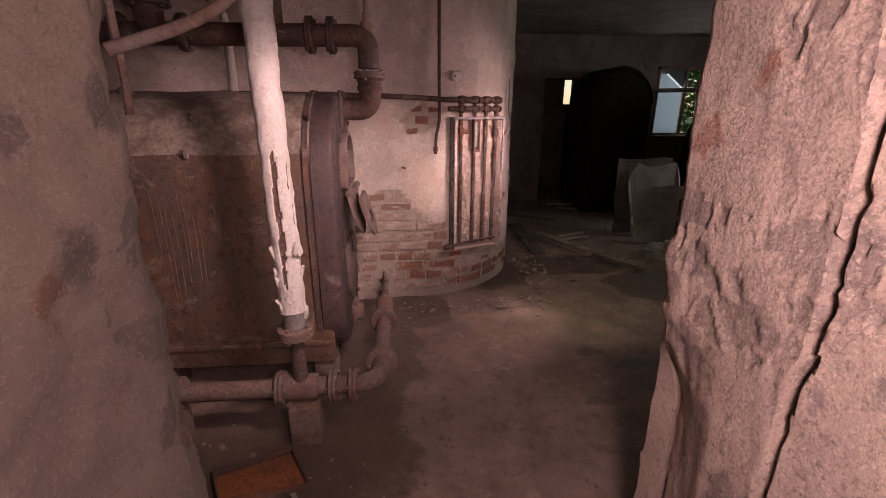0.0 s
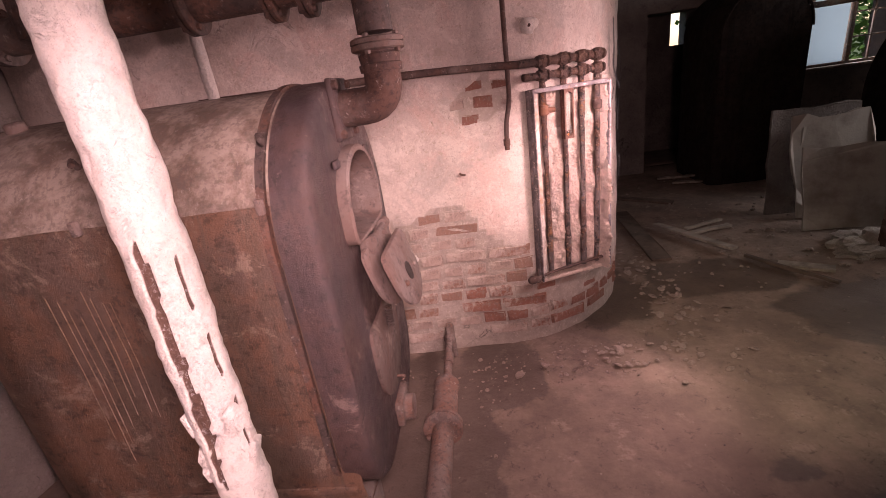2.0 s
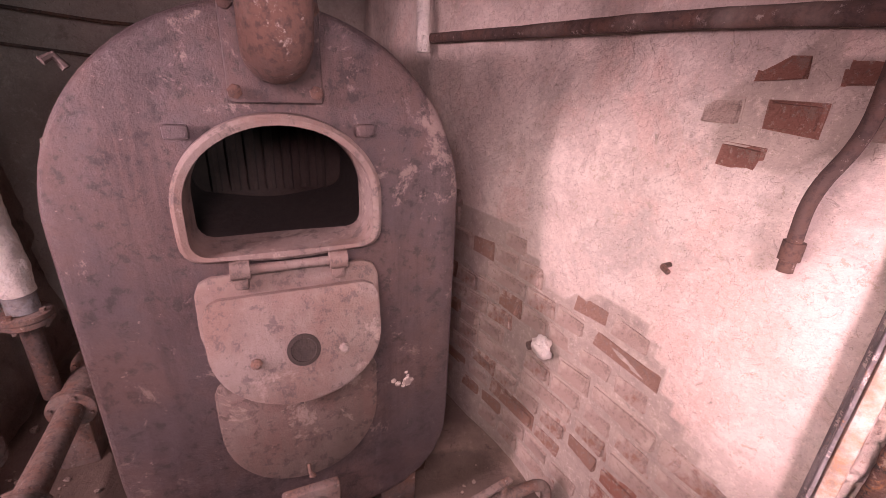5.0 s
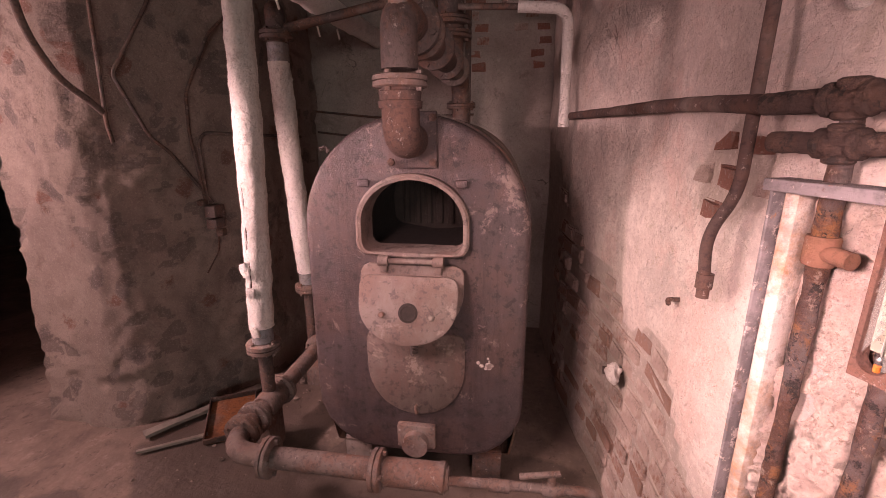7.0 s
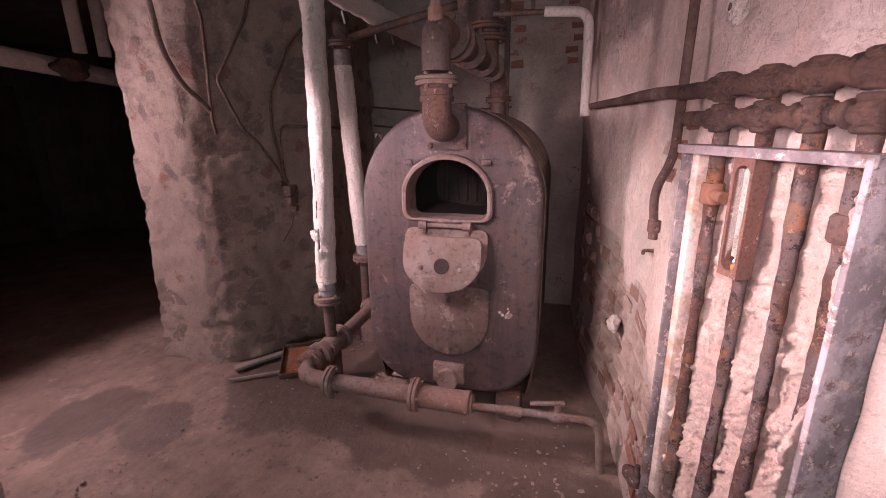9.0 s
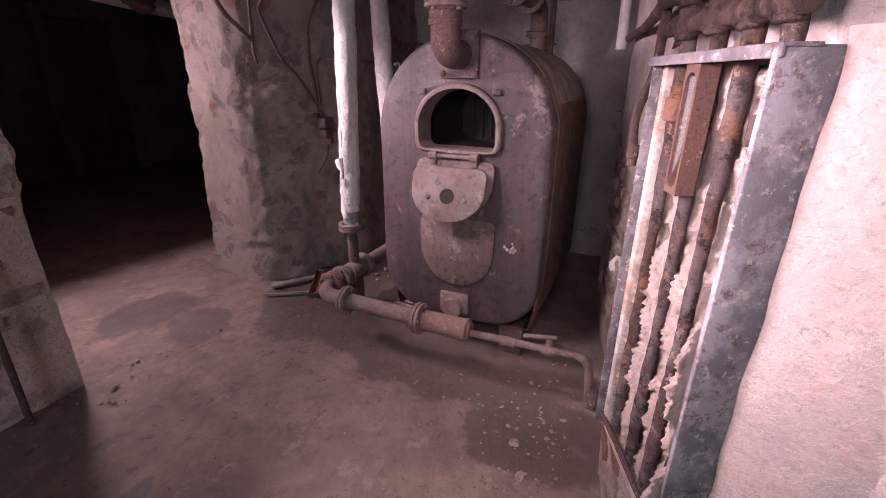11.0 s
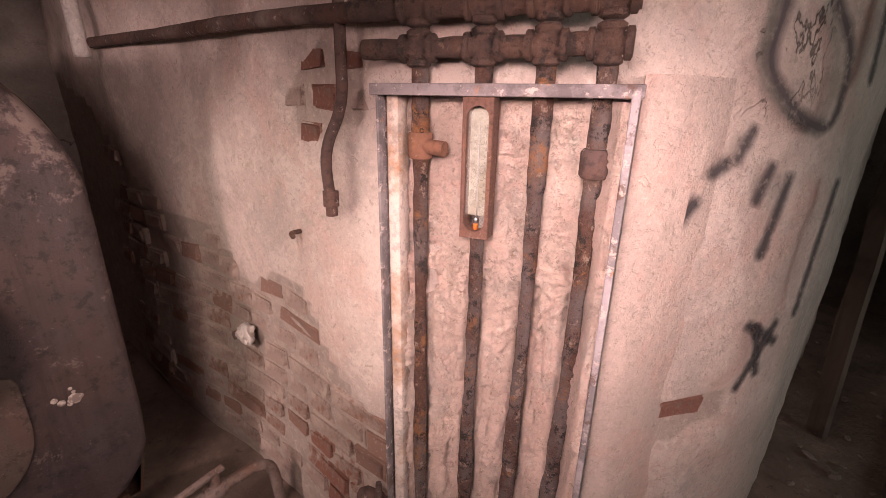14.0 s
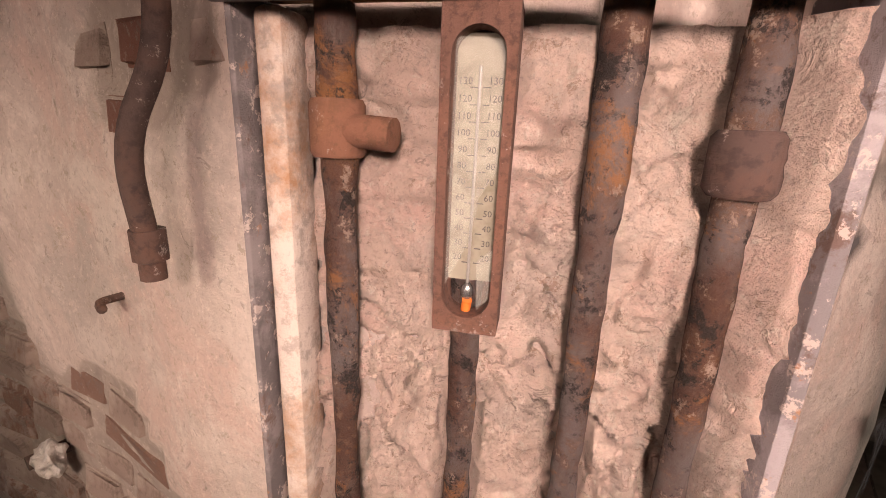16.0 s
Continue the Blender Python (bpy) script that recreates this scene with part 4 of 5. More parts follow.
for y in (3.0, 3.42):
    bolted((1.50, y, 0.237), (0, 1, 0), 0.074, 0.016, M_PIPE, main)
part("sleeve", lathe([(0, 0.05), (0.19, 0.05), (0.2, 0.054), (0.215, 0.054), (0.22, 0.045)], (1.50, 3.45, 0.235), (0, 1, 0)), M_PIPE, main)
for x in (1.165, 0.56):
    part("tee", lathe([(-0.07, 0.052), (-0.06, 0.056), (0.06, 0.056), (0.07, 0.052)], (x, PY, 0.24), (1, 0, 0)), M_PIPE, main)
drain = thing("drain_pipe", (1.48, 3.9, 0.0), "thin dusty pipe with a stopcock bending into the floor", "pipe")
part("pipe", tube([(1.50, 3.66, 0.225), (1.49, 4.195, 0.235), (1.49, 4.215, 0.0)], 0.017, 14, 0.07), M_PIPE, drain)
part("coupling", lathe([(0, 0.022), (0.07, 0.022)], (1.50, 3.82, 0.228), (0, 1, 0), 12), M_PIPE, drain)
cock = part("stopcock", join(lathe([(-0.03, 0.022), (0, 0.03), (0.03, 0.022)], (1.495, 4.03, 0.232), (0, 1, 0), 12), lathe([(0, 0.018), (0.05, 0.014)], (1.495, 4.03, 0.24), (0, 0, 1), 10)), M_PIPE, drain)
part("lever", box((1.50, 3.99, 0.29), (0.022, 0.14, 0.012), 0.004, Euler((0.12, 0, 0.1)).to_matrix()), M_PIPE, cock)
for x, y, s in ((1.18, 2.79, (0.13, 0.11, 0.19)), (0.62, 2.80, (0.12, 0.12, 0.19))):
    part("support_block", box((x, y, 0.09), s, 0.012), M_PIPE, tagged(new("pipe_support"), "small dusty concrete block under the floor pipe", "block"))

# ---- the pipe rack on the rounded corner ----
RU = Vector((0.931, 0.364, 0)).normalized()
RN = Vector((RU.y, -RU.x, 0))
RO = Vector((2.003, 4.272, 0))
RT = Matrix((RU, RN, Vector((0, 0, 1)))).transposed()
W, ZT, ZB = 0.402, 1.337, 0.377


def rk(u, n, z):
    """A place on the rack: along it, out of it, up."""
    return RO + RU * u + RN * n + Vector((0, 0, z))


M_JAMBPAINT = rusty("flaking_white_paint", (0.56, 0.49, 0.44), (0.34, 0.20, 0.12), 0.15, 0.85, 0.0)
M_ORANGE = rusty("orange_rust", (0.23, 0.115, 0.062), (0.17, 0.08, 0.05), 0.5, 0.9, 0.0)
rack = thing("pipe_rack", rk(W / 2, 0, ZB), "rack of four rusty valve pipes framed in grey iron", "pipe rack")
part("top_rail", join(box(rk(W / 2, 0, ZT), (W + 0.02, 0.05, 0.006), 0.002, RT), box(rk(W / 2, 0.022, ZT - 0.007), (W + 0.02, 0.006, 0.017), 0.002, RT)), M_RAIL, rack, "rust-spotted grey iron rail")
part("rail_underside", box(rk(W / 2, 0.0, ZT - 0.006), (W - 0.03, 0.036, 0.004), 0.001, RT), M_ORANGE, rack, "orange rusted underside of the rail")
part("left_rail", join(box(rk(0, -0.008, (ZT + ZB) / 2), (0.006, 0.05, ZT - ZB), 0.002, RT), box(rk(-0.004, -0.03, (ZT + ZB) / 2), (0.006, 0.04, ZT - ZB), 0.002, RT)), M_RAIL, rack, "rust-spotted grey iron rail")
part("left_jamb", box(rk(0.019, -0.022, (ZT + ZB) / 2), (0.026, 0.045, ZT - ZB - 0.02), 0.008, RT), M_JAMBPAINT, rack, "white painted inner edge with rust spots")
part("right_panel", box(rk(W, -0.018, (ZT + ZB) / 2), (0.012, 0.088, ZT - ZB), 0.003, RT), M_PLATE, rack, "wide grey painted iron side plate with rust spots")


PIPES = (0.066, 0.176, 0.272, 0.358)


def lumpy(u0, u1, z0, z1, n0, amp, seed, depth=0.05):
    bm = bmesh.new()
    nu, nz = int((u1 - u0) / 0.0036), int((z1 - z0) / 0.0042)
    grid = []
    for i in range(nu + 1):
        row = []
        for j in range(nz + 1):
            u, z = u0 + (u1 - u0) * i / nu, z0 + (z1 - z0) * j / nz
            q = Vector((u * 9 + seed, z * 9, 0))
            h = amp * (noise.noise(q) + 0.6 * noise.noise(q * 2.7) + 0.6 * abs(noise.noise(q * 5)) + (0.6 if z < 1.05 else 0.2) * noise.noise(q * 11) - (1.1 if z < 1.06 else 0.4) * max(0.0, 1 - abs(noise.noise(q * 1.9 + Vector((5, 0, 0)))) / 0.05))
            crust = max(0.0, noise.noise(q * 1.3 + Vector((9, 2, 0)))) * (1.0 if z < 1.08 else 0.35)
            h += 0.010 * crust * abs(noise.noise(q * 17)) + 0.0035 * noise.noise(q * 9) * (1.0 if noise.noise(q * 2.2) > 0 else 0.25)
            h += 0.0045 * max(-1.0, min(1.0, 11 * noise.noise(q * 1.5 + Vector((3, 7, 0))) + 3 * noise.noise(q * 6)))
            if depth > 0.04:
                h += 0.054 * max(0.0, min(1.0, (u - W + 0.046) / 0.03))
            near = min(abs(u - p - 0.004 * noise.noise(Vector((z * 14, p * 50, 0)))) for p in PIPES)
            if z < 1.0 and depth > 0.04:
                h += 0.018 * min(1, (1.0 - z) / 0.1)
                h -= 0.026 * max(0.0, 1 - (near / 0.021) ** 4)
            row.append(bm.verts.new(rk(u, n0 + h, z)))
        grid.append(row)
    for i in range(nu):
        for j in range(nz):
            bm.faces.new((grid[i][j], grid[i + 1][j], grid[i + 1][j + 1], grid[i][j + 1]))
    back = [bm.verts.new(rk(u, n0 - depth, z)) for u, z in ((u0, z0), (u1, z0), (u1, z1), (u0, z1))]
    bm.faces.new([g[0] for g in grid][::-1] + [back[0], back[1]])
    bm.faces.new([g[-1] for g in grid] + [back[2], back[3]])
    bm.faces.new(grid[0][::1] + [back[3], back[0]])
    bm.faces.new(grid[-1][::-1] + [back[1], back[2]])
    bm.faces.new(back)
    return bm


part("mortar_back", lumpy(0.03, W - 0.006, ZB - 0.01, ZT - 0.02, -0.042, 0.018, 1), M_CREAM, rack, "lumpy cream mortar packed round the pipes")


def shoulder():
    """Mortar run from the side plate back to the rounded wall."""
    bm = bmesh.new()
    rings = []
    for k in range(40):
        z = ZB - 0.03 + (ZT - ZB + 0.05) * k / 39
        g = 0.012 * noise.noise(Vector((z * 9, 2, 0)))
        rings.append([bm.verts.new(rk(W + u, n, z)) for u, n in ((0.008, -0.13), (0.008, -0.052 + g), (0.03, -0.066 + g), (0.07, -0.092 + 0.5 * g), (0.15, -0.20))])
    for a, b in zip(rings, rings[1:]):
        for k in range(5):
            bm.faces.new((a[k], a[(k + 1) % 5], b[(k + 1) % 5], b[k]))
    bm.faces.new(rings[0])
    bm.faces.new(rings[-1][::-1])
    return bm


pink = plaster("red_stained_mortar", (0.56, 0.455, 0.405), (0.49, 0.40, 0.355), (0.38, 0.315, 0.255), None, 0.22, 3.4, 0.012, ((0.54, 0.37, 0.32), (0.47, 0.39, 0.35)))
part("mortar_shoulder", shoulder(), pink, rack, "reddish stained mortar run beside the side plate")
part("mortar_ledge", box(rk(W / 2, -0.034, ZB - 0.006), (W - 0.01, 0.05, 0.02), 0.006, RT), M_CREAM, rack)
for k, u in enumerate(PIPES):
    low = rk(u - 0.004 * k, -0.018, ZB + 0.03)
    part("pipe", tube([rk(u, -0.018, 1.46), rk(u, -0.018, 0.9), low], 0.0135, 16, 0.1, 0.008, 0.0032, 3.0 * k, lambda s: 0.0135 + 0.002 * math.sin(9 * s)), M_OLDPIPE, rack)
    for z, r in ((1.393, 0.016), (1.452, 0.018)):
        part("fitting", join(lathe([(-0.031, r + 0.001), (-0.029, r + 0.006), (-0.021, r + 0.006), (-0.019, r + 0.001)], rk(u, -0.008, z), RU, 14), lathe([(0.019, r + 0.001), (0.021, r + 0.006), (0.029, r + 0.006), (0.031, r + 0.001)], rk(u, -0.008, z), RU, 14), lathe([(-0.028, 0.015), (-0.025, 0.020), (-0.018, 0.020), (-0.016, 0.017), (0.016, 0.017), (0.018, 0.020), (0.025, 0.020), (0.028, 0.015)], rk(u, -0.010, z), (0, 0, 1), 14)), M_SCALE, rack, "scaly rusted cross fitting")
part("manifold", tube([rk(-0.035, -0.008, 1.393), rk(W - 0.02, -0.008, 1.393)], 0.016, 16, 0, 0.01, 0.003), M_SCALE, rack, "thick rusted manifold pipe")
part("manifold", tube([rk(-0.06, -0.008, 1.452), rk(W - 0.01, -0.008, 1.452)], 0.018, 16, 0, 0.01, 0.003), M_SCALE, rack, "thick rusted manifold pipe")
part("tee", join(lathe([(-0.022, 0.020), (-0.018, 0.022), (0.018, 0.022), (0.022, 0.020)], rk(PIPES[0], -0.016, 1.24), (0, 0, 1), 14), tube([rk(PIPES[0], -0.012, 1.24), rk(PIPES[0] + 0.05, -0.006, 1.237)], 0.013, 12)), M_ORANGE, rack, "orange rusted tee")
part("coupling", lathe([(-0.022, 0.019), (-0.017, 0.023), (0.017, 0.023), (0.022, 0.019)], rk(PIPES[3], -0.016, 1.228), (0, 0, 1), 14), M_RUST, rack)

# the long feed along the wall
feed = thing("feed_pipe", (1.2, 4.24, 1.475), "long rusty iron pipe clipped along the wall", "pipe")
part("pipe", tube([(0.55, 4.10, 1.478), (1.1, 4.195, 1.476), (1.6, 4.245, 1.472), tuple(rk(-0.05, -0.008, 1.452))], 0.0165, 14, 0.15, 0.03, 0.0015), M_RUST, feed)
hang = thing("hanging_pipe", (1.88, 4.26, 1.6), "bent rusty pipe end hanging down the wall", "pipe")
part("pipe", tube([(1.90, 4.275, CEIL + 0.02), (1.90, 4.262, 1.30), (1.875, 4.23, 1.22), (1.872, 4.24, 1.125)], 0.011, 12, 0.06), M_RUST, hang)
part("nozzle", lathe([(0, 0.016), (0.03, 0.016), (0.032, 0.012), (0.05, 0.012)], (1.872, 4.241, 1.14), (0, 0, -1), 10), M_RUST, hang)

# thermometer in front of the second pipe
thermo = thing("thermometer", rk(PIPES[1], 0.0, 1.09), "rusty cased glass thermometer with a cracked pane", "thermometer")
TC, TW, TZ0, TZ1 = PIPES[1] + 0.004, 0.070, 1.095, 1.322


def capsule(w, z0, z1, n=14):
    r = w / 2
    return [(r * math.cos(a), z1 - r + r * math.sin(a)) for a in [math.pi * k / n for k in range(n + 1)]] + [(-r * math.cos(a), z0 + r - r * math.sin(a)) for a in [math.pi * k / n for k in range(n + 1)]]


def case_front():
    """The case's face with a long rounded opening."""
    bm = bmesh.new()
    hole = capsule(0.036, TZ0 + 0.012, TZ1 - 0.014)
    n = len(hole)
    cz = (TZ0 + TZ1) / 2
    outer = []
    for u, z in hole:
        k = max(abs(u) / (TW / 2), abs(z - cz) / ((TZ1 - TZ0) / 2))
        outer.append((u / k, cz + (z - cz) / k))
    rings = [[bm.verts.new(rk(TC + u, d, z)) for u, z in ring] for d, ring in ((-0.016, outer), (0.018, outer), (0.018, hole), (-0.004, hole))]
    for a, b in zip(rings, rings[1:]):
        for k in range(n):
            bm.faces.new((a[k], a[(k + 1) % n], b[(k + 1) % n], b[k]))
    bm.faces.new(rings[0])
    return bm


M_CASE = rusty("rusted_case", (0.125, 0.066, 0.05), (0.16, 0.078, 0.052), 0.4, 0.92, 0.05, 160)
part("case", case_front(), M_CASE, thermo, "brown rusted sheet case")
paper = Mat("yellowed_enamel", 0.95)
paper.b.inputs["Specular IOR Level"].default_value = 0.1
paper.colour(paper.mix(paper.ramp(paper.noise(30, 5), (0.4, 0.0), (0.7, 1.0)), (0.27, 0.255, 0.205), (0.17, 0.155, 0.115)))
part("scale_plate", box(rk(TC, -0.002, (TZ0 + TZ1) / 2 + 0.01), (0.034, 0.002, 0.175), 0, RT), paper.m, thermo, "yellowed enamel scale")
ink = Mat("grey_ink", 0.8).colour((0.07, 0.065, 0.06))


def lettering(text, place, size, material, parent, name="numeral"):
    cu = bpy.data.curves.new(name, "FONT")
    cu.body, cu.size, cu.align_x, cu.align_y = text, size, "CENTER", "CENTER"
    cu.resolution_u = 2
    tmp = bpy.data.objects.new(name, cu)
    me = bpy.data.meshes.new_from_object(tmp)
    bpy.data.objects.remove(tmp)
    me.transform(Matrix.Translation(place - parent.location) @ Matrix((RU, Vector((0, 0, 1)), RN)).transposed().to_4x4())
    me.materials.clear()
    me.materials.append(material)
    ob = new(name, me)
    ob.parent = parent
    return ob


for k in range(12):
    z = 1.149 + 0.0115 * k
    for side in (-1, 1):
        lettering(str(20 + 10 * k), rk(TC + side * 0.0105, 0.0, z), 0.0068, ink.m, thermo)
        part("tick", box(rk(TC + side * 0.0045, -0.0004, z - 0.004), (0.005, 0.001, 0.0006), 0, RT), ink.m, thermo)
glass = Mat("clear_glass", 0.0)
glass.b.inputs["Base Color"].default_value = (0.5, 0.52, 0.48, 1)
glass.b.inputs["Alpha"].default_value = 0.12
glass.b.inputs["Specular IOR Level"].default_value = 0.3
part("capillary", tube([rk(TC - 0.001, 0.003, 1.128), rk(TC, 0.003, 1.285)], 0.0012, 10), Mat("milk_glass", 0.3).colour((0.24, 0.235, 0.22)).m, thermo, "white glass tube")
part("bulb", lathe([(0, 0.002), (0.004, 0.005), (0.01, 0.005), (0.014, 0.002)], rk(TC - 0.001, 0.003, 1.116), (0, 0, 1), 12), Mat("mercury", 0.25, 0.8).colour((0.3, 0.3, 0.3)).m, thermo)
part("pointer", tube([rk(TC - 0.002, 0.002, 1.104), rk(TC, 0.006, 1.117)], 0.004, 10), Mat("orange_cap", 0.6).colour((0.62, 0.17, 0.03)).m, thermo, "small orange cap")


def shard(points):
    bm = bmesh.new()
    a = [bm.verts.new(rk(TC + u, 0.010, z)) for u, z in points]
    b = [bm.verts.new(rk(TC + u, 0.012, z)) for u, z in points]
    n = len(a)
    bm.faces.new(a)
    bm.faces.new(b[::-1])
    for k in range(n):
        bm.faces.new((a[k], b[k], b[(k + 1) % n], a[(k + 1) % n]))
    return bm


for pts in (((-0.017, 1.20), (0.004, 1.196), (0.016, 1.215), (0.017, 1.30), (-0.016, 1.302)), ((-0.017, 1.13), (0.0, 1.165), (0.005, 1.195), (-0.017, 1.199)), ((0.008, 1.112), (0.016, 1.12), (0.017, 1.16), (0.006, 1.15))):
    pane = part("glass_shard", shard(pts), glass.m, thermo, "cracked glass")
    pane.visible_shadow = False

# low cross pipe and its valve under the rack
cross = thing("cross_pipe", rk(0.1, 0.0, 0.42), "thin rusty pipe with an old valve across the pipe ends", "pipe")
part("pipe", tube([rk(-0.06, 0.005, 0.405), rk(0.1, 0.0, 0.42), rk(0.37, 0.0, 0.43)], 0.008, 10, 0.03, 0.02, 0.001), M_RUST, cross)
part("valve", join(lathe([(-0.035, 0.013), (-0.02, 0.022), (0.02, 0.022), (0.035, 0.012)], rk(-0.05, 0.01, 0.405), RU, 12), lathe([(0, 0.009), (0.05, 0.007)], rk(-0.03, 0.01, 0.41), (0, 0, 1), 8)), M_RUST, cross)

# ---- small things on the wall ----
lump = thing("pipe_stub", (1.316, 4.25, 0.594), "broken pipe stub in a white plaster lump", "pipe stub")


def blob(place, r, amp, seed, squash=(1, 1, 1), sub=3):
    bm = bmesh.new()
    bmesh.ops.create_icosphere(bm, subdivisions=sub, radius=1)
    for v in bm.verts:
        d = 1 + amp * noise.noise(v.co * 1.6 + Vector((seed, seed, 0))) + 0.5 * amp * noise.noise(v.co * 4 + Vector((0, seed, 0)))
        v.co = Vector(place) + Vector((v.co.x * squash[0], v.co.y * squash[1], v.co.z * squash[2])) * r * d
    return bm


part("plaster_lump", blob((1.325, 4.235, 0.594), 0.032, 0.5, 4, (1.2, 0.8, 1)), M_LAG, lump)
part("stub", tube([(1.30, 4.27, 0.59), (1.298, 4.205, 0.588)], 0.014, 10), M_RUST, lump)
part("hook", tube([(1.635, 4.30, 0.995), (1.64, 4.262, 0.996), (1.662, 4.258, 0.992)], 0.006, 8, 0.01), M_IRON, tagged(new("wall_hook"), "small iron hook stub in the wall", "hook"))
anchor = tagged(new("wall_anchor"), "rusty bolt hole ringed with white plaster", "anchor")
part("ring", blob((2.012, 4.322, 1.607), 0.036, 0.4, 9, (1, 0.45, 1)), M_LAG, anchor)
part("bolt", tube([(2.01, 4.345, 1.607), (2.012, 4.305, 1.607)], 0.008, 8), M_RUST, anchor)

# corner pipe by the west wall
corner = thing("corner_pipe", (0.62, 4.08, 1.45), "white lagged bent pipe in the corner over the boiler", "pipe")
part("lagging", tube([(0.63, 3.86, 1.935), (0.63, 4.075, 1.92), (0.63, 4.085, 1.43)], 0.024, 16, 0.07, 0.03, 0.002), M_LAG, corner)
part("bare_pipe", tube([(0.63, 3.60, 1.945), (0.63, 3.88, 1.935)], 0.014, 12), M_IRON, corner)
part("bracket", box((0.62, 3.80, 1.97), (0.02, 0.02, 0.08), 0.003), M_IRON, corner)
strut = tagged(new("wall_strut"), "dark iron angle bar fixed up the back wall", "bar")
part("bar", box((-0.24, 3.56, 1.5), (0.03, 0.035, 1.88), 0.003), M_IRON, strut)

# wires on the pier and the back wall
PA, PB = Vector((1.085, 2.09, 0)), Vector((0.68, 2.41, 0))
PU = (PB - PA).normalized()
PN = Vector((-PU.y, PU.x, 0)) if PU.x > 0 else Vector((PU.y, -PU.x, 0)) * -1
PN = PN if PN.y > 0 else -PN


def pier(s, z, out=0.022):
    return PA + PU * s + PN * out + Vector((0, 0, z))


box_j = thing("junction_box", pier(0.42, 1.0), "small broken bakelite junction box with hanging wires", "junction box")
part("housing", join(box(pier(0.42, 1.03, 0.045), (0.085, 0.06, 0.06), 0.008), box(pier(0.42, 0.965, 0.04), (0.075, 0.055, 0.05), 0.006), box(pier(0.44, 0.915, 0.04), (0.04, 0.04, 0.04), 0.008)), M_IRON, box_j)
part("clip", box(pier(0.37, 1.075, 0.04), (0.04, 0.035, 0.03), 0.006), M_IRON, box_j)
for pts, r in ((((0.33, 2.12), (0.27, 1.95), (0.10, 1.65), (0.20, 1.39), (0.27, 1.32), (0.42, 1.07)), 0.008),
               (((0.62, 1.98), (0.50, 1.86), (0.37, 1.59), (0.36, 1.41), (0.39, 1.06)), 0.008),
               (((0.92, 1.385), (0.42, 1.41), (0.395, 1.36), (0.40, 1.06)), 0.008),
               (((0.05, 2.05), (0.07, 1.95), (0.05, 1.45), (0.06, 1.37)), 0.008),
               (((0.43, 0.95), (0.42, 0.82), (0.35, 0.71)), 0.004)):
    part("cable", tube([pier(s, z, 0.03) for s, z in pts], r, 8, 0.03), M_IRON, tagged(new("wall_cable"), "dark cable running down the pier", "cable", "pier cables"))
for z in (1.50, 1.36):
    part("cable", tube([(-0.26, 2.5, z + 0.05), (-0.2, 3.0, z), (-0.24, 3.6, z + 0.02)], 0.007, 8, 0.1), M_IRON, tagged(new("wall_cable"), "dark cable slung along the back wall", "cable", "back wall cables"))
part("cable", tube([(1.42, 2.18, CEIL + 0.02), (1.36, 2.19, 1.75), (1.28, 2.2, 1.60), (1.18, 2.19, 1.545), (1.05, 2.13, 1.49)], 0.013, 12, 0.08), M_PIPE, tagged(new("hanging_cable"), "thick brown dusty cable drooping from the ceiling", "cable"))
iron = thing("rusty_bar", (2.53, 2.2, 0), "long rusty iron bar fixed to the pier with pegs", "bar")
part("bar", tube([(2.535, 2.21, 0.0), (2.52, 2.20, 0.5), (2.52, 2.185, 1.25)], 0.012, 10, 0.05), M_RUST, iron)
for z in (0.65, 0.86):
    part("peg", tube([(2.525, 2.195, z), (2.68, 2.17, z - 0.02)], 0.014, 10), M_RUST, iron)

loft = thing("overhead_pipe", (0.6, 0.6, 1.9), "pale lagged pipes slung across the dark back room", "pipe")
part("pipe", tube([(-1.2, 0.3, 1.72), (1.2, 0.75, 1.84)], 0.06, 14), M_LAG, loft)
for x in (0.55, 0.72):
    part("riser", tube([(x, 0.85, 1.9), (x, 0.85, CEIL + 0.02)], 0.04, 12), M_LAG, loft)
part("valve", blob((0.75, 0.78, 1.80), 0.09, 0.4, 3, (1.2, 0.8, 0.8)), M_IRON, loft)
doorway = tagged(new("door_2"), "pale worn door frame at the end of the back room", "door frame", kind="structure")
for x in (-0.25, -1.15):
    part("post", box((x, -2.75, 1.0), (0.12, 0.14, 2.0), 0.01), M_DARKWALL, doorway)
part("head", box((-0.7, -2.75, 2.05), (1.02, 0.14, 0.12), 0.01), M_DARKWALL, doorway)
part("door_leaf", box((-0.7, -2.80, 1.0), (0.76, 0.05, 1.95), 0.006), M_DWOOD, doorway)

# ---- graffiti on the rounded corner ----
spray = Mat("black_spray", 0.85).colour((0.035, 0.03, 0.033))
fade = spray.mix(1.0, spray.ramp(spray.attr("soft"), (0.05, 0.0), (0.95, 0.95)), spray.ramp(spray.noise(45, 5, 0.8), (0.15, 0.35), (0.45, 1.0)), "MULTIPLY")
spray.link(fade, spray.b.inputs["Alpha"])


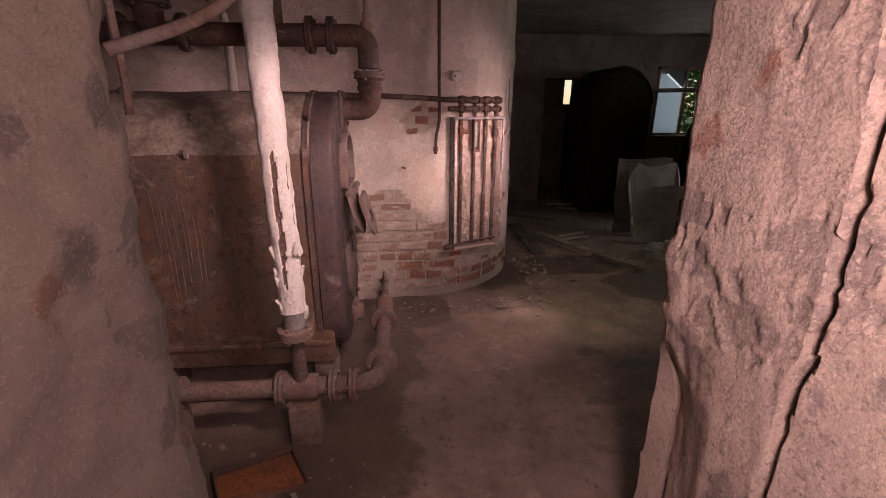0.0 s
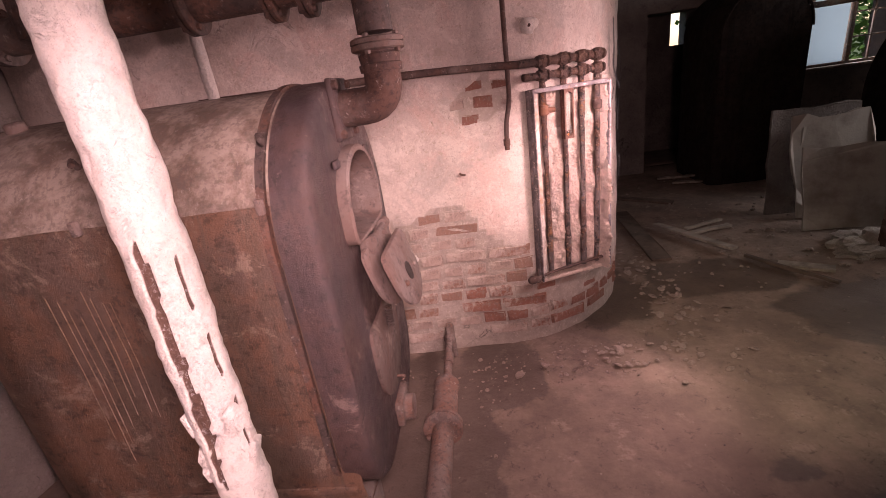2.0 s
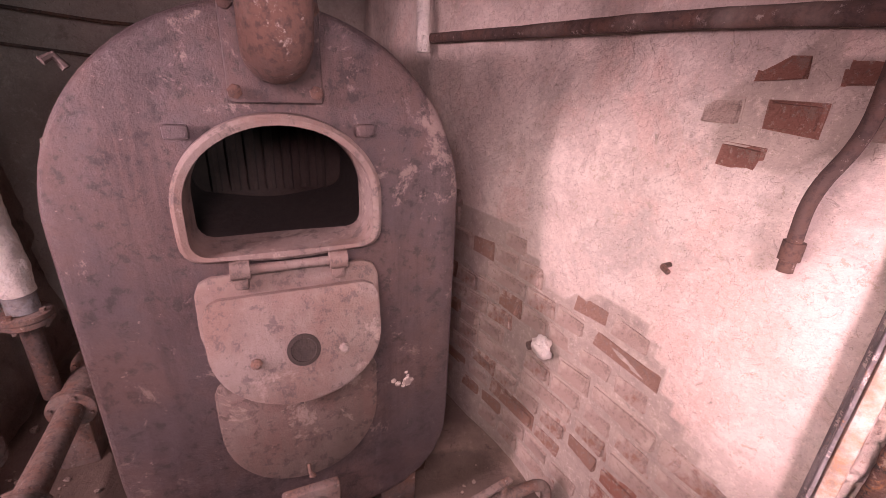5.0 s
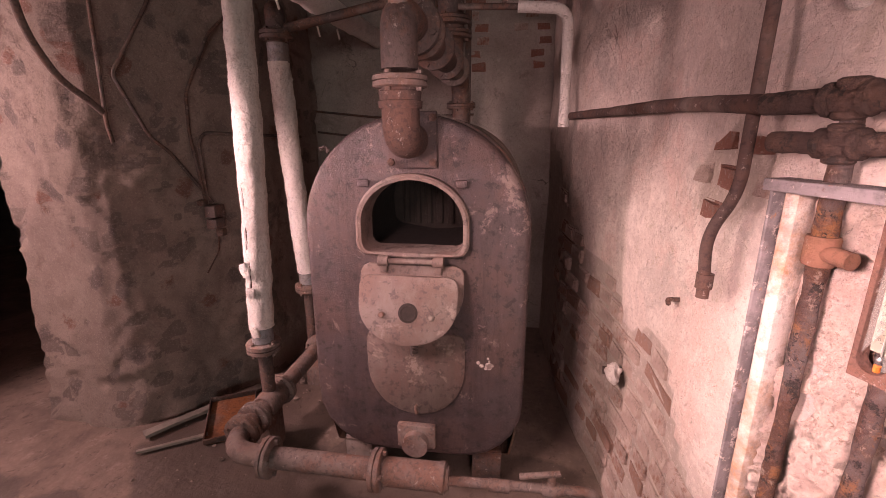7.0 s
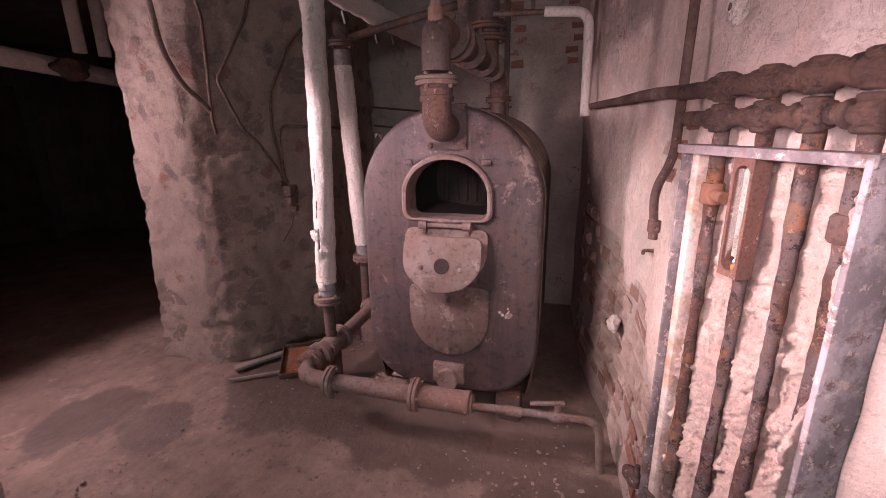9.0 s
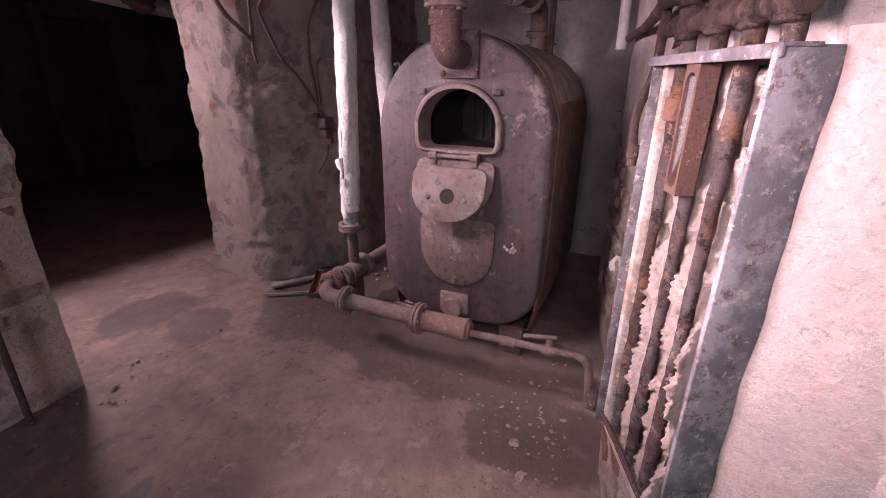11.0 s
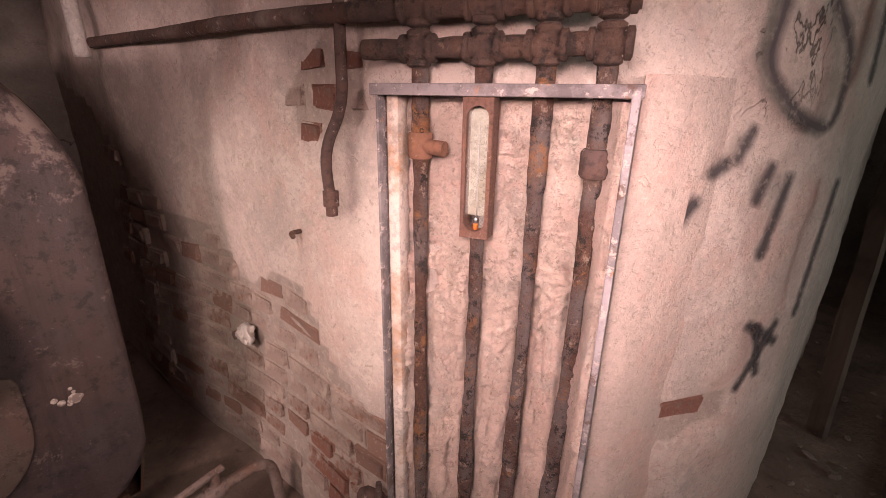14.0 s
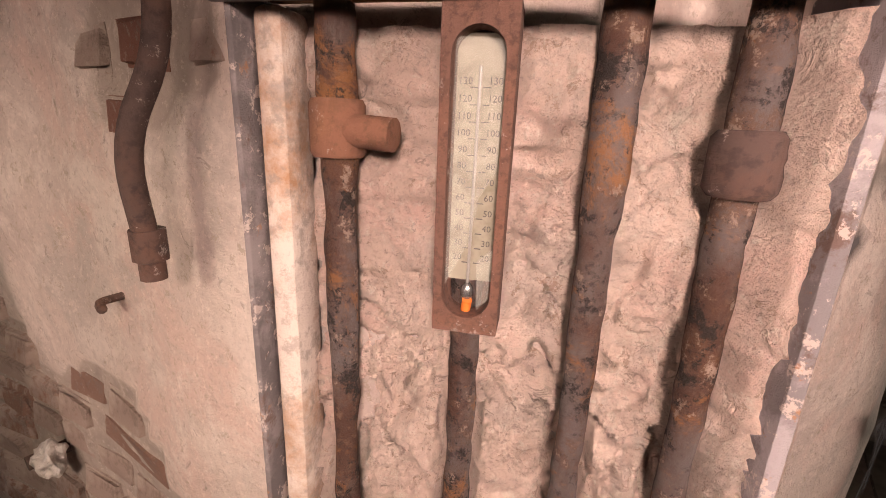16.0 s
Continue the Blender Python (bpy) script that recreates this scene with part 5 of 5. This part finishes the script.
def stroke(points, width=0.03):
    """A sprayed line on the rounded corner, from (degrees round it, height) points."""
    bm = bmesh.new()
    layer = bm.verts.layers.float.new("soft")
    pts = smooth_path([(a * 0.0149, z, 0) for a, z in points], 0.05) if len(points) > 2 else [Vector((a * 0.0149, z, 0)) for a, z in points]
    fine = [pts[0]]
    for a, c in zip(pts, pts[1:]):
        k = max(1, int((c - a).length / 0.012))
        fine += [a.lerp(c, (i + 1) / k) for i in range(k)]
    last = None
    for i, p in enumerate(fine):
        d = (fine[min(i + 1, len(fine) - 1)] - fine[max(i - 1, 0)]).normalized()
        side = Vector((-d.y, d.x, 0))
        w = width * (0.9 + 0.4 * noise.noise(p * 40))
        row = []
        for k in range(5):
            q = p + side * w * (k - 2) / 2
            ang = radians(q.x / 0.0149)
            row.append(bm.verts.new((1.75 + 0.876 * math.sin(ang), 5.145 - 0.876 * math.cos(ang), q.y)))
            row[-1][layer] = (1.0, 0.6, 0.0)[abs(k - 2)] * (0.3 if i in (0, len(fine) - 1) else 1.0)
        if last:
            for k in range(4):
                bm.faces.new((last[k], last[k + 1], row[k + 1], row[k]))
        last = row
    return bm


tag = thing("graffiti", (1.75 + 0.87, 5.1, 1.2), "unreadable black spray paint scrawl on the rounded wall", "graffiti")
for pts in (((56, 1.62), (57, 1.46), (56, 1.38), (62, 1.30), (69, 1.27), (69, 1.40), (63, 1.48)), ((49.5, 1.12), (51.7, 1.17)), ((52, 1.20), (54.6, 1.23)), ((55, 1.22), (56.8, 1.29)), ((59, 1.146), (60.6, 1.23)), ((62, 1.04), (63.8, 1.21)), ((64, 0.742), (69.6, 0.904)), ((62.8, 0.91), (71, 0.84)), ((65, 0.908), (68, 0.766)), ((74.6, 1.19), (73.7, 0.887)), ((72, 1.6), (75, 1.35))):
    part("stroke", stroke(pts, 0.022), spray.m, tag)

# ---- the far room ----
window = tagged(new("window_1"), "old steel casement window with one pane standing open", "window", kind="structure")
for c, sz in (((5.65, 7.98, 1.52), (0.05, 0.06, 1.02)), ((6.58, 7.98, 1.52), (0.05, 0.06, 1.02)), ((6.115, 7.98, 1.025), (0.98, 0.06, 0.05)), ((6.115, 7.98, 2.01), (0.98, 0.06, 0.05)), ((6.11, 7.97, 1.52), (0.045, 0.05, 0.96))):
    part("window_frame", box(c, sz, 0.006), M_IRON, window)
for z in (1.30, 1.56, 1.80):
    part("glazing_bar", box((6.34, 7.97, z), (0.44, 0.02, 0.016), 0.002), M_IRON, window)
part("glazing_bar", box((6.34, 7.97, 1.52), (0.016, 0.02, 0.96), 0.002), M_IRON, window)
frosted = Mat("dusty_pane", 0.5)
frosted.b.inputs["Transmission Weight"].default_value = 0.85
frosted.b.inputs["Base Color"].default_value = (0.07, 0.095, 0.115, 1)
pane = part("pane", box((5.88, 7.985, 1.52), (0.40, 0.008, 0.94), 0.001), frosted.m, window, "dusty bluish pane")
pane.visible_shadow = False
part("window_sill", box((6.115, 7.90, 1.005), (1.1, 0.14, 0.03), 0.006), M_DOOR, window)


def round_vessel(name, x0, x1, y0, y1, top, label):
    """A big round-topped tank: an arch outline with a rolled edge, drawn along y."""
    cx, w = (x0 + x1) / 2, (x1 - x0) / 2
    ob = thing(name, (cx, y0, 0), label, "tank", "old tanks")
    bm = bmesh.new()
    line = []
    for k in range(41):
        a = math.pi * k / 40
        line.append((w * math.cos(a), top - w + w * math.sin(a)))
    line = [(w, 0.0)] + line + [(-w, 0.0)]
    rings = []
    for y, g in ((y0 + 0.0, 0.86), (y0 + 0.02, 0.96), (y0 + 0.08, 1.0), ((y0 + y1) / 2, 1.0), (y1, 1.0)):
        rings.append([bm.verts.new((cx + u * g, y + 0.01 * noise.noise(Vector((u * 3, z * 3, y))), z * (g if z > 0.3 else 1))) for u, z in line])
    for a, b in zip(rings, rings[1:]):
        for k in range(len(line) - 1):
            bm.faces.new((a[k], a[k + 1], b[k + 1], b[k]))
        bm.faces.new((a[-1], a[0], b[0], b[-1]))
    bm.faces.new(rings[0])
    bm.faces.new(rings[-1])
    part("shell", bm, M_TANK, ob, "dark rusty brown steel shell")
    rim = bmesh.new()
    part("rim", tube([(cx + u * 0.97, y0 + 0.015, z * 0.97) for u, z in line[1:-1]], 0.012, 6), M_TANK, ob)
    return ob


# Colour cut to near black to keep the tanks dim beside the daylight lamp.
M_TANK = sheet_iron("dimmed_tank_steel", (0.018, 0.012, 0.011), (0.026, 0.016, 0.013), (0.012, 0.008, 0.007), 0.85, 0.0, (0.034, 0.025, 0.021))
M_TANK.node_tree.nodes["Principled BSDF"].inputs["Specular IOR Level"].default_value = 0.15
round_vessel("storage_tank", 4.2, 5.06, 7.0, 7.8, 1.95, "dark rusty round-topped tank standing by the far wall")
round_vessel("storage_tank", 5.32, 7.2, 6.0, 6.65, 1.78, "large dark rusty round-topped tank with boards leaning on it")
part("bar", tube([(5.1, 7.5, 1.66), (7.45, 7.35, 1.70)], 0.03, 12), M_IRON, tagged(new("ceiling_pipe"), "dark pipe crossing before the window", "pipe"))
part("bracket", tube([(6.2, 7.45, 1.68), (6.2, 7.45, CEIL + 0.02)], 0.012, 8), M_IRON, bpy.data.objects["ceiling_pipe"])


def slab(name, a, b, up, thick, material, label, category, group="", ragged=0.0):
    """A board spanned by its base line and an upward edge, with a ragged outline."""
    a, b, up = Vector(a), Vector(b), Vector(up)
    nor = (b - a).cross(up).normalized() * thick
    edge = []
    for p, q in ((a, b), (b, b + up), (b + up, a + up), (a + up, a)):
        for k in range(6):
            v = p.lerp(q, k / 6)
            edge.append(v + ragged * noise.noise_vector(v * 6 + Vector((thick, 0, 3))))
    bm = bmesh.new()
    lo = [bm.verts.new(v) for v in edge]
    hi = [bm.verts.new(v + nor) for v in edge]
    n = len(edge)
    bm.faces.new(lo[::-1])
    bm.faces.new(hi)
    for k in range(n):
        bm.faces.new((lo[k], lo[(k + 1) % n], hi[(k + 1) % n], hi[k]))
    return part("board", bm, material, thing(name, a, label, category, group), smooth=False)


board_m = Mat("dusty_grey_board", 0.9)
board_m.colour(board_m.mix(board_m.ramp(board_m.noise(2.5, 6, 0.6), (0.4, 0.0), (0.65, 1.0)), (0.40, 0.37, 0.33), (0.25, 0.22, 0.19)))
board_m.bump(board_m.noise(12, 6, 0.6), 0.3, 0.01)
M_BOARD = board_m.m
slab("board", (4.15, 5.50, 0.0), (4.92, 5.40, 0.0), (0.02, 0.15, 0.60), 0.02, M_BOARD, "dusty grey sheet of board leaning upright", "board", "leaning boards", 0.02)
slab("board", (4.24, 5.74, 0.0), (4.82, 5.70, 0.0), (0.0, 0.2, 0.80), 0.02, M_BOARD, "tall broken grey board leaning on the tank", "board", "leaning boards", 0.06)
slab("board", (4.62, 5.32, 0.0), (5.16, 5.20, 0.0), (0.10, 0.3, 0.88), 0.02, M_BOARD, "pale grey board leaning on the tank", "board", "leaning boards", 0.03)
# crumpled rags at the foot of the boards
M_RAG = plaster("dirty_cloth", (0.42, 0.38, 0.34), (0.28, 0.25, 0.225), (0.15, 0.13, 0.12))
rag = thing("rag_heap", (4.45, 5.1, 0.0), "crumpled dirty grey rags on the floor before the boards", "rags")
for k, (x, y, sx, sy, h) in enumerate(((4.35, 5.12, 0.26, 0.17, 0.13), (4.58, 5.0, 0.2, 0.14, 0.09), (4.2, 4.98, 0.16, 0.1, 0.06))):
    cloth = bmesh.new()
    bmesh.ops.create_icosphere(cloth, subdivisions=4, radius=1)
    for v in cloth.verts:
        fold = 1 + 0.5 * noise.noise(v.co * 1.7 + Vector((k, 0, 0))) - 0.5 * abs(noise.noise(v.co * 4 + Vector((0, k, 0))))
        v.co = Vector((x + v.co.x * sx * fold, y + v.co.y * sy * fold, max(-0.005, v.co.z * h * fold)))
    part("cloth", cloth, M_RAG, rag)

slab("board", (4.15, 5.95, 0.0), (4.8, 5.9, 0.0), (0.0, 0.1, 0.85), 0.03, M_DARKWALL, "dark board behind the others", "board", "leaning boards", 0.03)
slab("plank", (4.42, 4.92, 0.0), (4.60, 4.85, 0.0), (0.45, 0.25, 1.25), 0.03, M_WOOD, "pale grey plank leaning upright", "plank", "loose planks", 0.006)
slab("plank", (4.30, 5.0, 0.0), (4.36, 4.98, 0.0), (0.55, 0.25, 1.1), 0.025, M_WOOD, "narrow pale plank leaning upright", "plank", "loose planks", 0.006)
slab("plank", (2.72, 6.0, 0.0), (2.78, 5.96, 0.0), (-0.03, 0.5, 1.4), 0.03, M_DWOOD, "dark plank leaning in the shade of the wall", "plank", "loose planks", 0.01)


def lying(a, b, width, thick, z, material, label):
    a, b = Vector((*a, z)), Vector((*b, z))
    d = (b - a).normalized()
    side = Vector((-d.y, d.x, 0)) * width
    return slab("plank", a, a + side, b - a, thick, material, label, "plank", "loose planks", 0.008)


for a, b, w, z, m in (((2.99, 6.4), (2.92, 5.2), 0.14, 0.02, M_DWOOD), ((3.17, 5.85), (3.46, 5.18), 0.07, 0.05, M_WOOD), ((3.36, 5.6), (3.75, 5.7), 0.05, 0.03, M_WOOD), ((3.38, 5.68), (3.72, 5.80), 0.03, 0.05, M_WOOD), ((3.9, 7.2), (4.7, 7.05), 0.06, 0.03, M_WOOD), ((3.8, 7.35), (4.5, 7.3), 0.05, 0.06, M_WOOD), ((3.62, 4.93), (3.86, 4.76), 0.08, 0.02, M_WOOD), ((3.5, 5.1), (3.75, 4.6), 0.03, 0.03, M_DWOOD), ((3.1, 6.9), (3.6, 6.5), 0.1, 0.02, M_DWOOD)):
    lying(a, b, w, 0.018, z, m, "weathered broken plank lying on the dirty floor")
lying((1.24, 2.20), (0.72, 2.58), 0.05, 0.015, 0.035, M_WOOD, "pale split plank lying at the pier's foot")
lying((1.34, 2.24), (1.18, 2.48), 0.018, 0.01, 0.03, M_WOOD, "thin splinter of wood on the floor")

stand = thing("metal_stand", (4.3, 4.5, 0), "rusty angle iron table frame without a top", "stand")
for x, y in ((4.08, 4.42), (4.95, 4.30), (4.30, 5.0), (5.15, 4.85)):
    part("leg", box((x, y, 0.29), (0.03, 0.03, 0.58), 0.003), M_RUST, stand)
for a, b in (((4.08, 4.42), (4.95, 4.30)), ((4.08, 4.42), (4.30, 5.0)), ((4.95, 4.30), (5.15, 4.85)), ((4.30, 5.0), (5.15, 4.85))):
    for z in (0.56, 0.40):
        part("rail", tube([(*a, z), (*b, z)], 0.014, 6), M_RUST, stand)
part("brace", tube([(4.08, 4.42, 0.42), (4.55, 4.36, 0.56)], 0.01, 6), M_RUST, stand)

tray = thing("rusty_tray", (1.05, 2.52, 0.0), "shallow rusty orange sheet tray on the floor", "tray")
M_ORANGE = rusty("orange_rust", (0.30, 0.11, 0.04), (0.20, 0.08, 0.04), 0.4, 0.9, 0.0)
TR = Euler((0, 0.12, 0.5)).to_matrix()
part("base", box((1.05, 2.52, 0.03), (0.30, 0.22, 0.006), 0.002, TR), M_ORANGE, tray)
for u, v, sx, sy in ((0.148, 0, 0.006, 0.22), (-0.148, 0, 0.006, 0.22), (0, 0.108, 0.30, 0.006), (0, -0.108, 0.30, 0.006)):
    part("rim", box(Vector((1.05, 2.52, 0.03)) + TR @ Vector((u, v, 0.014)), (sx, sy, 0.03), 0.002, TR), M_IRON, tray)

# outdoors, seen through the window
M_GRASS = Mat("grass", 0.9)
M_GRASS.colour(M_GRASS.mix(M_GRASS.noise(3), (0.06, 0.11, 0.03), (0.10, 0.15, 0.04)))
gm = bpy.data.meshes.new("ground")
gm.from_pydata([(-60, 9.9, 0.2), (60, 9.9, 0.2), (60, 120, 0.2), (-60, 120, 0.2)], [], [(0, 1, 2, 3)])
gm.materials.append(M_GRASS.m)
tagged(new("ground", gm), "sunlit overgrown ground outside", kind="structure")
M_LEAF = Mat("leaf", 0.6)
M_LEAF.colour(M_LEAF.mix(M_LEAF.rnd(), (0.08, 0.17, 0.03), (0.14, 0.24, 0.05)))
bush = thing("bush", (8.8, 11.4, 0.2), "sunlit green bush outside the window", "bush")
leaves = bmesh.new()
for k in range(3600):
    c = Vector((random.gauss(9.0, 1.1), random.gauss(11.6, 0.45), abs(random.gauss(1.7, 0.8)) + 0.25))
    m = Matrix.Translation(c) @ Euler((random.uniform(-1, 1), random.uniform(-1, 1), random.uniform(0, 6))).to_matrix().to_4x4()
    v = [leaves.verts.new(m @ Vector(p)) for p in ((-0.08, 0, 0), (0, -0.05, 0.01), (0.09, 0, 0), (0, 0.05, 0.01))]
    leaves.faces.new(v)
part("foliage", leaves, M_LEAF.m, bush, smooth=False)
for k in range(6):
    part("stem", tube([(8.6 + 0.15 * k, 11.5, 0.2), (8.0 + 0.4 * k, 11.5 + 0.05 * k, 2.2)], 0.015, 6), M_DWOOD, bush)

# ---- rubble ----


def stones(name, spots, label, material, seed, flat=(0.14, 0.4)):
    rng = random.Random(seed)
    verts, faces = [], []
    for x0, y0, sx, sy, count, r0, r1 in spots:
        for _ in range(count):
            x, y = rng.gauss(x0, sx), rng.gauss(y0, sy)
            if y > 4.2 and x < 2.6 or x < 1.3 and y > 3.0 and y < 4.0:
                continue
            r = rng.uniform(r0, r1) * rng.uniform(0.4, 1)
            b = len(verts)
            t = Euler((rng.uniform(-0.4, 0.4), rng.uniform(-0.4, 0.4), rng.uniform(0, 6))).to_matrix()
            fl = rng.uniform(*flat)
            for k in range(6):
                a = k * math.pi / 3
                q = rng.uniform(0.7, 1.1)
                for h in (0, 1):
                    p = t @ Vector((r * q * math.cos(a) * (1 - 0.3 * h), r * q * math.sin(a) * (1 - 0.3 * h), r * fl * (2 * h - 0.6)))
                    verts.append((x + p.x, y + p.y, 0.012 + p.z))
            for k in range(6):
                n = (k + 1) % 6
                faces.append((b + 2 * k, b + 2 * n, b + 2 * n + 1, b + 2 * k + 1))
            faces.append(tuple(b + 2 * k + 1 for k in range(6)))
            faces.append(tuple(b + 2 * k for k in range(5, -1, -1)))
    me = bpy.data.meshes.new(name)
    me.from_pydata(verts, [], faces)
    me.materials.append(material)
    return tagged(new(name, me), label, "rubble", kind="stuff")


M_STONE = plaster("plaster_crumbs", (0.30, 0.24, 0.205), (0.21, 0.165, 0.14), (0.2, 0.16, 0.14))
M_FLAKE = plaster("fallen_limewash", (0.33, 0.26, 0.225), (0.24, 0.185, 0.155), (0.2, 0.16, 0.14))
stones("rubble", ((1.9, 4.1, 0.45, 0.10, 110, 0.003, 0.012), (2.45, 4.4, 0.2, 0.3, 60, 0.003, 0.018), (2.4, 2.28, 0.3, 0.07, 110, 0.003, 0.014), (1.3, 2.4, 0.5, 0.15, 60, 0.003, 0.012), (1.6, 3.8, 0.15, 0.3, 60, 0.002, 0.009), (2.2, 3.2, 0.7, 0.7, 160, 0.0015, 0.005), (3.6, 5.8, 0.7, 0.8, 300, 0.004, 0.025), (4.2, 5.0, 0.5, 0.4, 90, 0.004, 0.025), (2.8, 5.2, 0.12, 0.6, 70, 0.005, 0.03), (0.5, 2.7, 0.4, 0.1, 60, 0.004, 0.02)), "scattered plaster crumbs and stone rubble", M_STONE, 4)
stones("plaster_flakes", ((2.35, 4.12, 0.25, 0.07, 60, 0.01, 0.035), (2.78, 4.75, 0.12, 0.35, 70, 0.01, 0.04), (1.75, 4.02, 0.2, 0.08, 40, 0.005, 0.016), (1.62, 3.9, 0.1, 0.15, 20, 0.004, 0.014)), "flat fallen plaster flakes at the wall's foot", M_FLAKE, 21, (0.05, 0.12))
stones("dark_chips", ((2.2, 3.0, 0.6, 0.6, 40, 0.002, 0.007), (2.6, 3.3, 0.4, 0.4, 20, 0.002, 0.008)), "scattered dark chips and cinders", M_IRON, 9)

# ---- bricks laid bare ----
BRICK = {}


def brick_mesh(length, seed, material):
    key = (length, seed, material.name)
    if key not in BRICK:
        rng = random.Random(seed)
        bm = bmesh.new()
        bmesh.ops.create_cube(bm, size=1)
        bmesh.ops.scale(bm, vec=(length, 0.05, 0.062), verts=bm.verts)
        front = [e for e in bm.edges if all(v.co.y < 0 for v in e.verts)]
        bmesh.ops.bevel(bm, geom=front, offset=0.009, segments=2, affect="EDGES")
        for v in bm.verts:
            v.co += Vector((rng.uniform(-1, 1), rng.uniform(-1, 1), rng.uniform(-1, 1))) * 0.0042
        me = bpy.data.meshes.new("brick")
        bm.to_mesh(me)
        bm.free()
        me.materials.append(material)
        BRICK[key] = me
    return BRICK[key]


def courses(parent, plan, side, s0, s1, z0, z1, test, depth, pick, seed, thin=0.0):
    """Lays bricks along a plan line where test(s, z) says that they show."""
    rng = random.Random(seed)
    row, z = 0, z0
    while z < z1:
        s = s0 - rng.uniform(0.0, 0.2)
        n = 0
        while s < s1:
            length = rng.uniform(0.105, 0.125) if (row % 2 == 1 or rng.random() < 0.35 or z > 1.15) else rng.uniform(0.2, 0.245)
            mid = s + length / 2
            if test(mid, z) and rng.random() > thin:
                p, d = along(plan, mid)
                nor = Vector((-d.y, d.x)) * side
                o = new("brick", brick_mesh(length, rng.randrange(5), pick(mid, z, rng)))
                c = p + nor * (depth + rng.uniform(-0.006, 0.002) - (0.005 if z > 1.15 else 0.0))
                o.matrix_world = Matrix.Translation((c.x, c.y, z + rng.uniform(-0.003, 0.003))) @ Matrix.Rotation(math.atan2(d.y, d.x) + rng.uniform(-0.015, 0.015), 4, "Z") @ Matrix.Rotation(rng.uniform(-0.02, 0.02), 4, "Y")
                if z > 1.15 or 2.7 < mid < 3.1:
                    o.matrix_world = o.matrix_world @ Matrix.Diagonal((0.74, 1.0, 0.84, 1.0))
                o.parent = parent
            s += length + 0.013
            n += 1
        z += 0.076
        row += 1


courses(wall_north, NORTH, -1, 0.75, 3.05, 0.10, 1.45, lambda s, z: north_bare(s, z) > 0.5, -0.021, lambda s, z, r: M_REDBRICK if (z < 0.34 and s > 1.95) or z > 1.15 or s > 2.7 else M_BRICK, 5, 0.10)
courses(wall_south_east, SOUTH_E, -1, 4.4, 5.08, 0.04, 1.9, lambda s, z: noise.noise(Vector((s * 4, z * 3, 2))) > -0.3, -0.020, lambda s, z, r: M_REDBRICK if r.random() < 0.3 else M_BRICK, 8, 0.25)
courses(wall_west, [(-0.3, 2.3), (-0.3, 4.3)], -1, 1.10, 1.70, 1.82, 2.3, lambda s, z: noise.noise(Vector((s * 3, z * 3, 7))) > -0.25, -0.014, lambda s, z, r: M_REDBRICK, 12, 0.1)


# loose bricks at the pier's broken corner
for k, (x, y, z, turn, tip, m) in enumerate(((2.335, 2.075, 0.83, 1.2, 0.35, M_REDBRICK), (2.335, 2.08, 0.915, 1.5, 0.1, M_BRICK), (2.30, 2.085, 1.02, 1.4, -0.1, M_JAMB))):
    o = new("brick", brick_mesh(0.12, k % 5, m))
    o.matrix_world = Matrix.Translation((x, y, z)) @ Matrix.Rotation(turn, 4, "Z") @ Matrix.Rotation(tip, 4, "Y")
    o.parent = wall_south_east
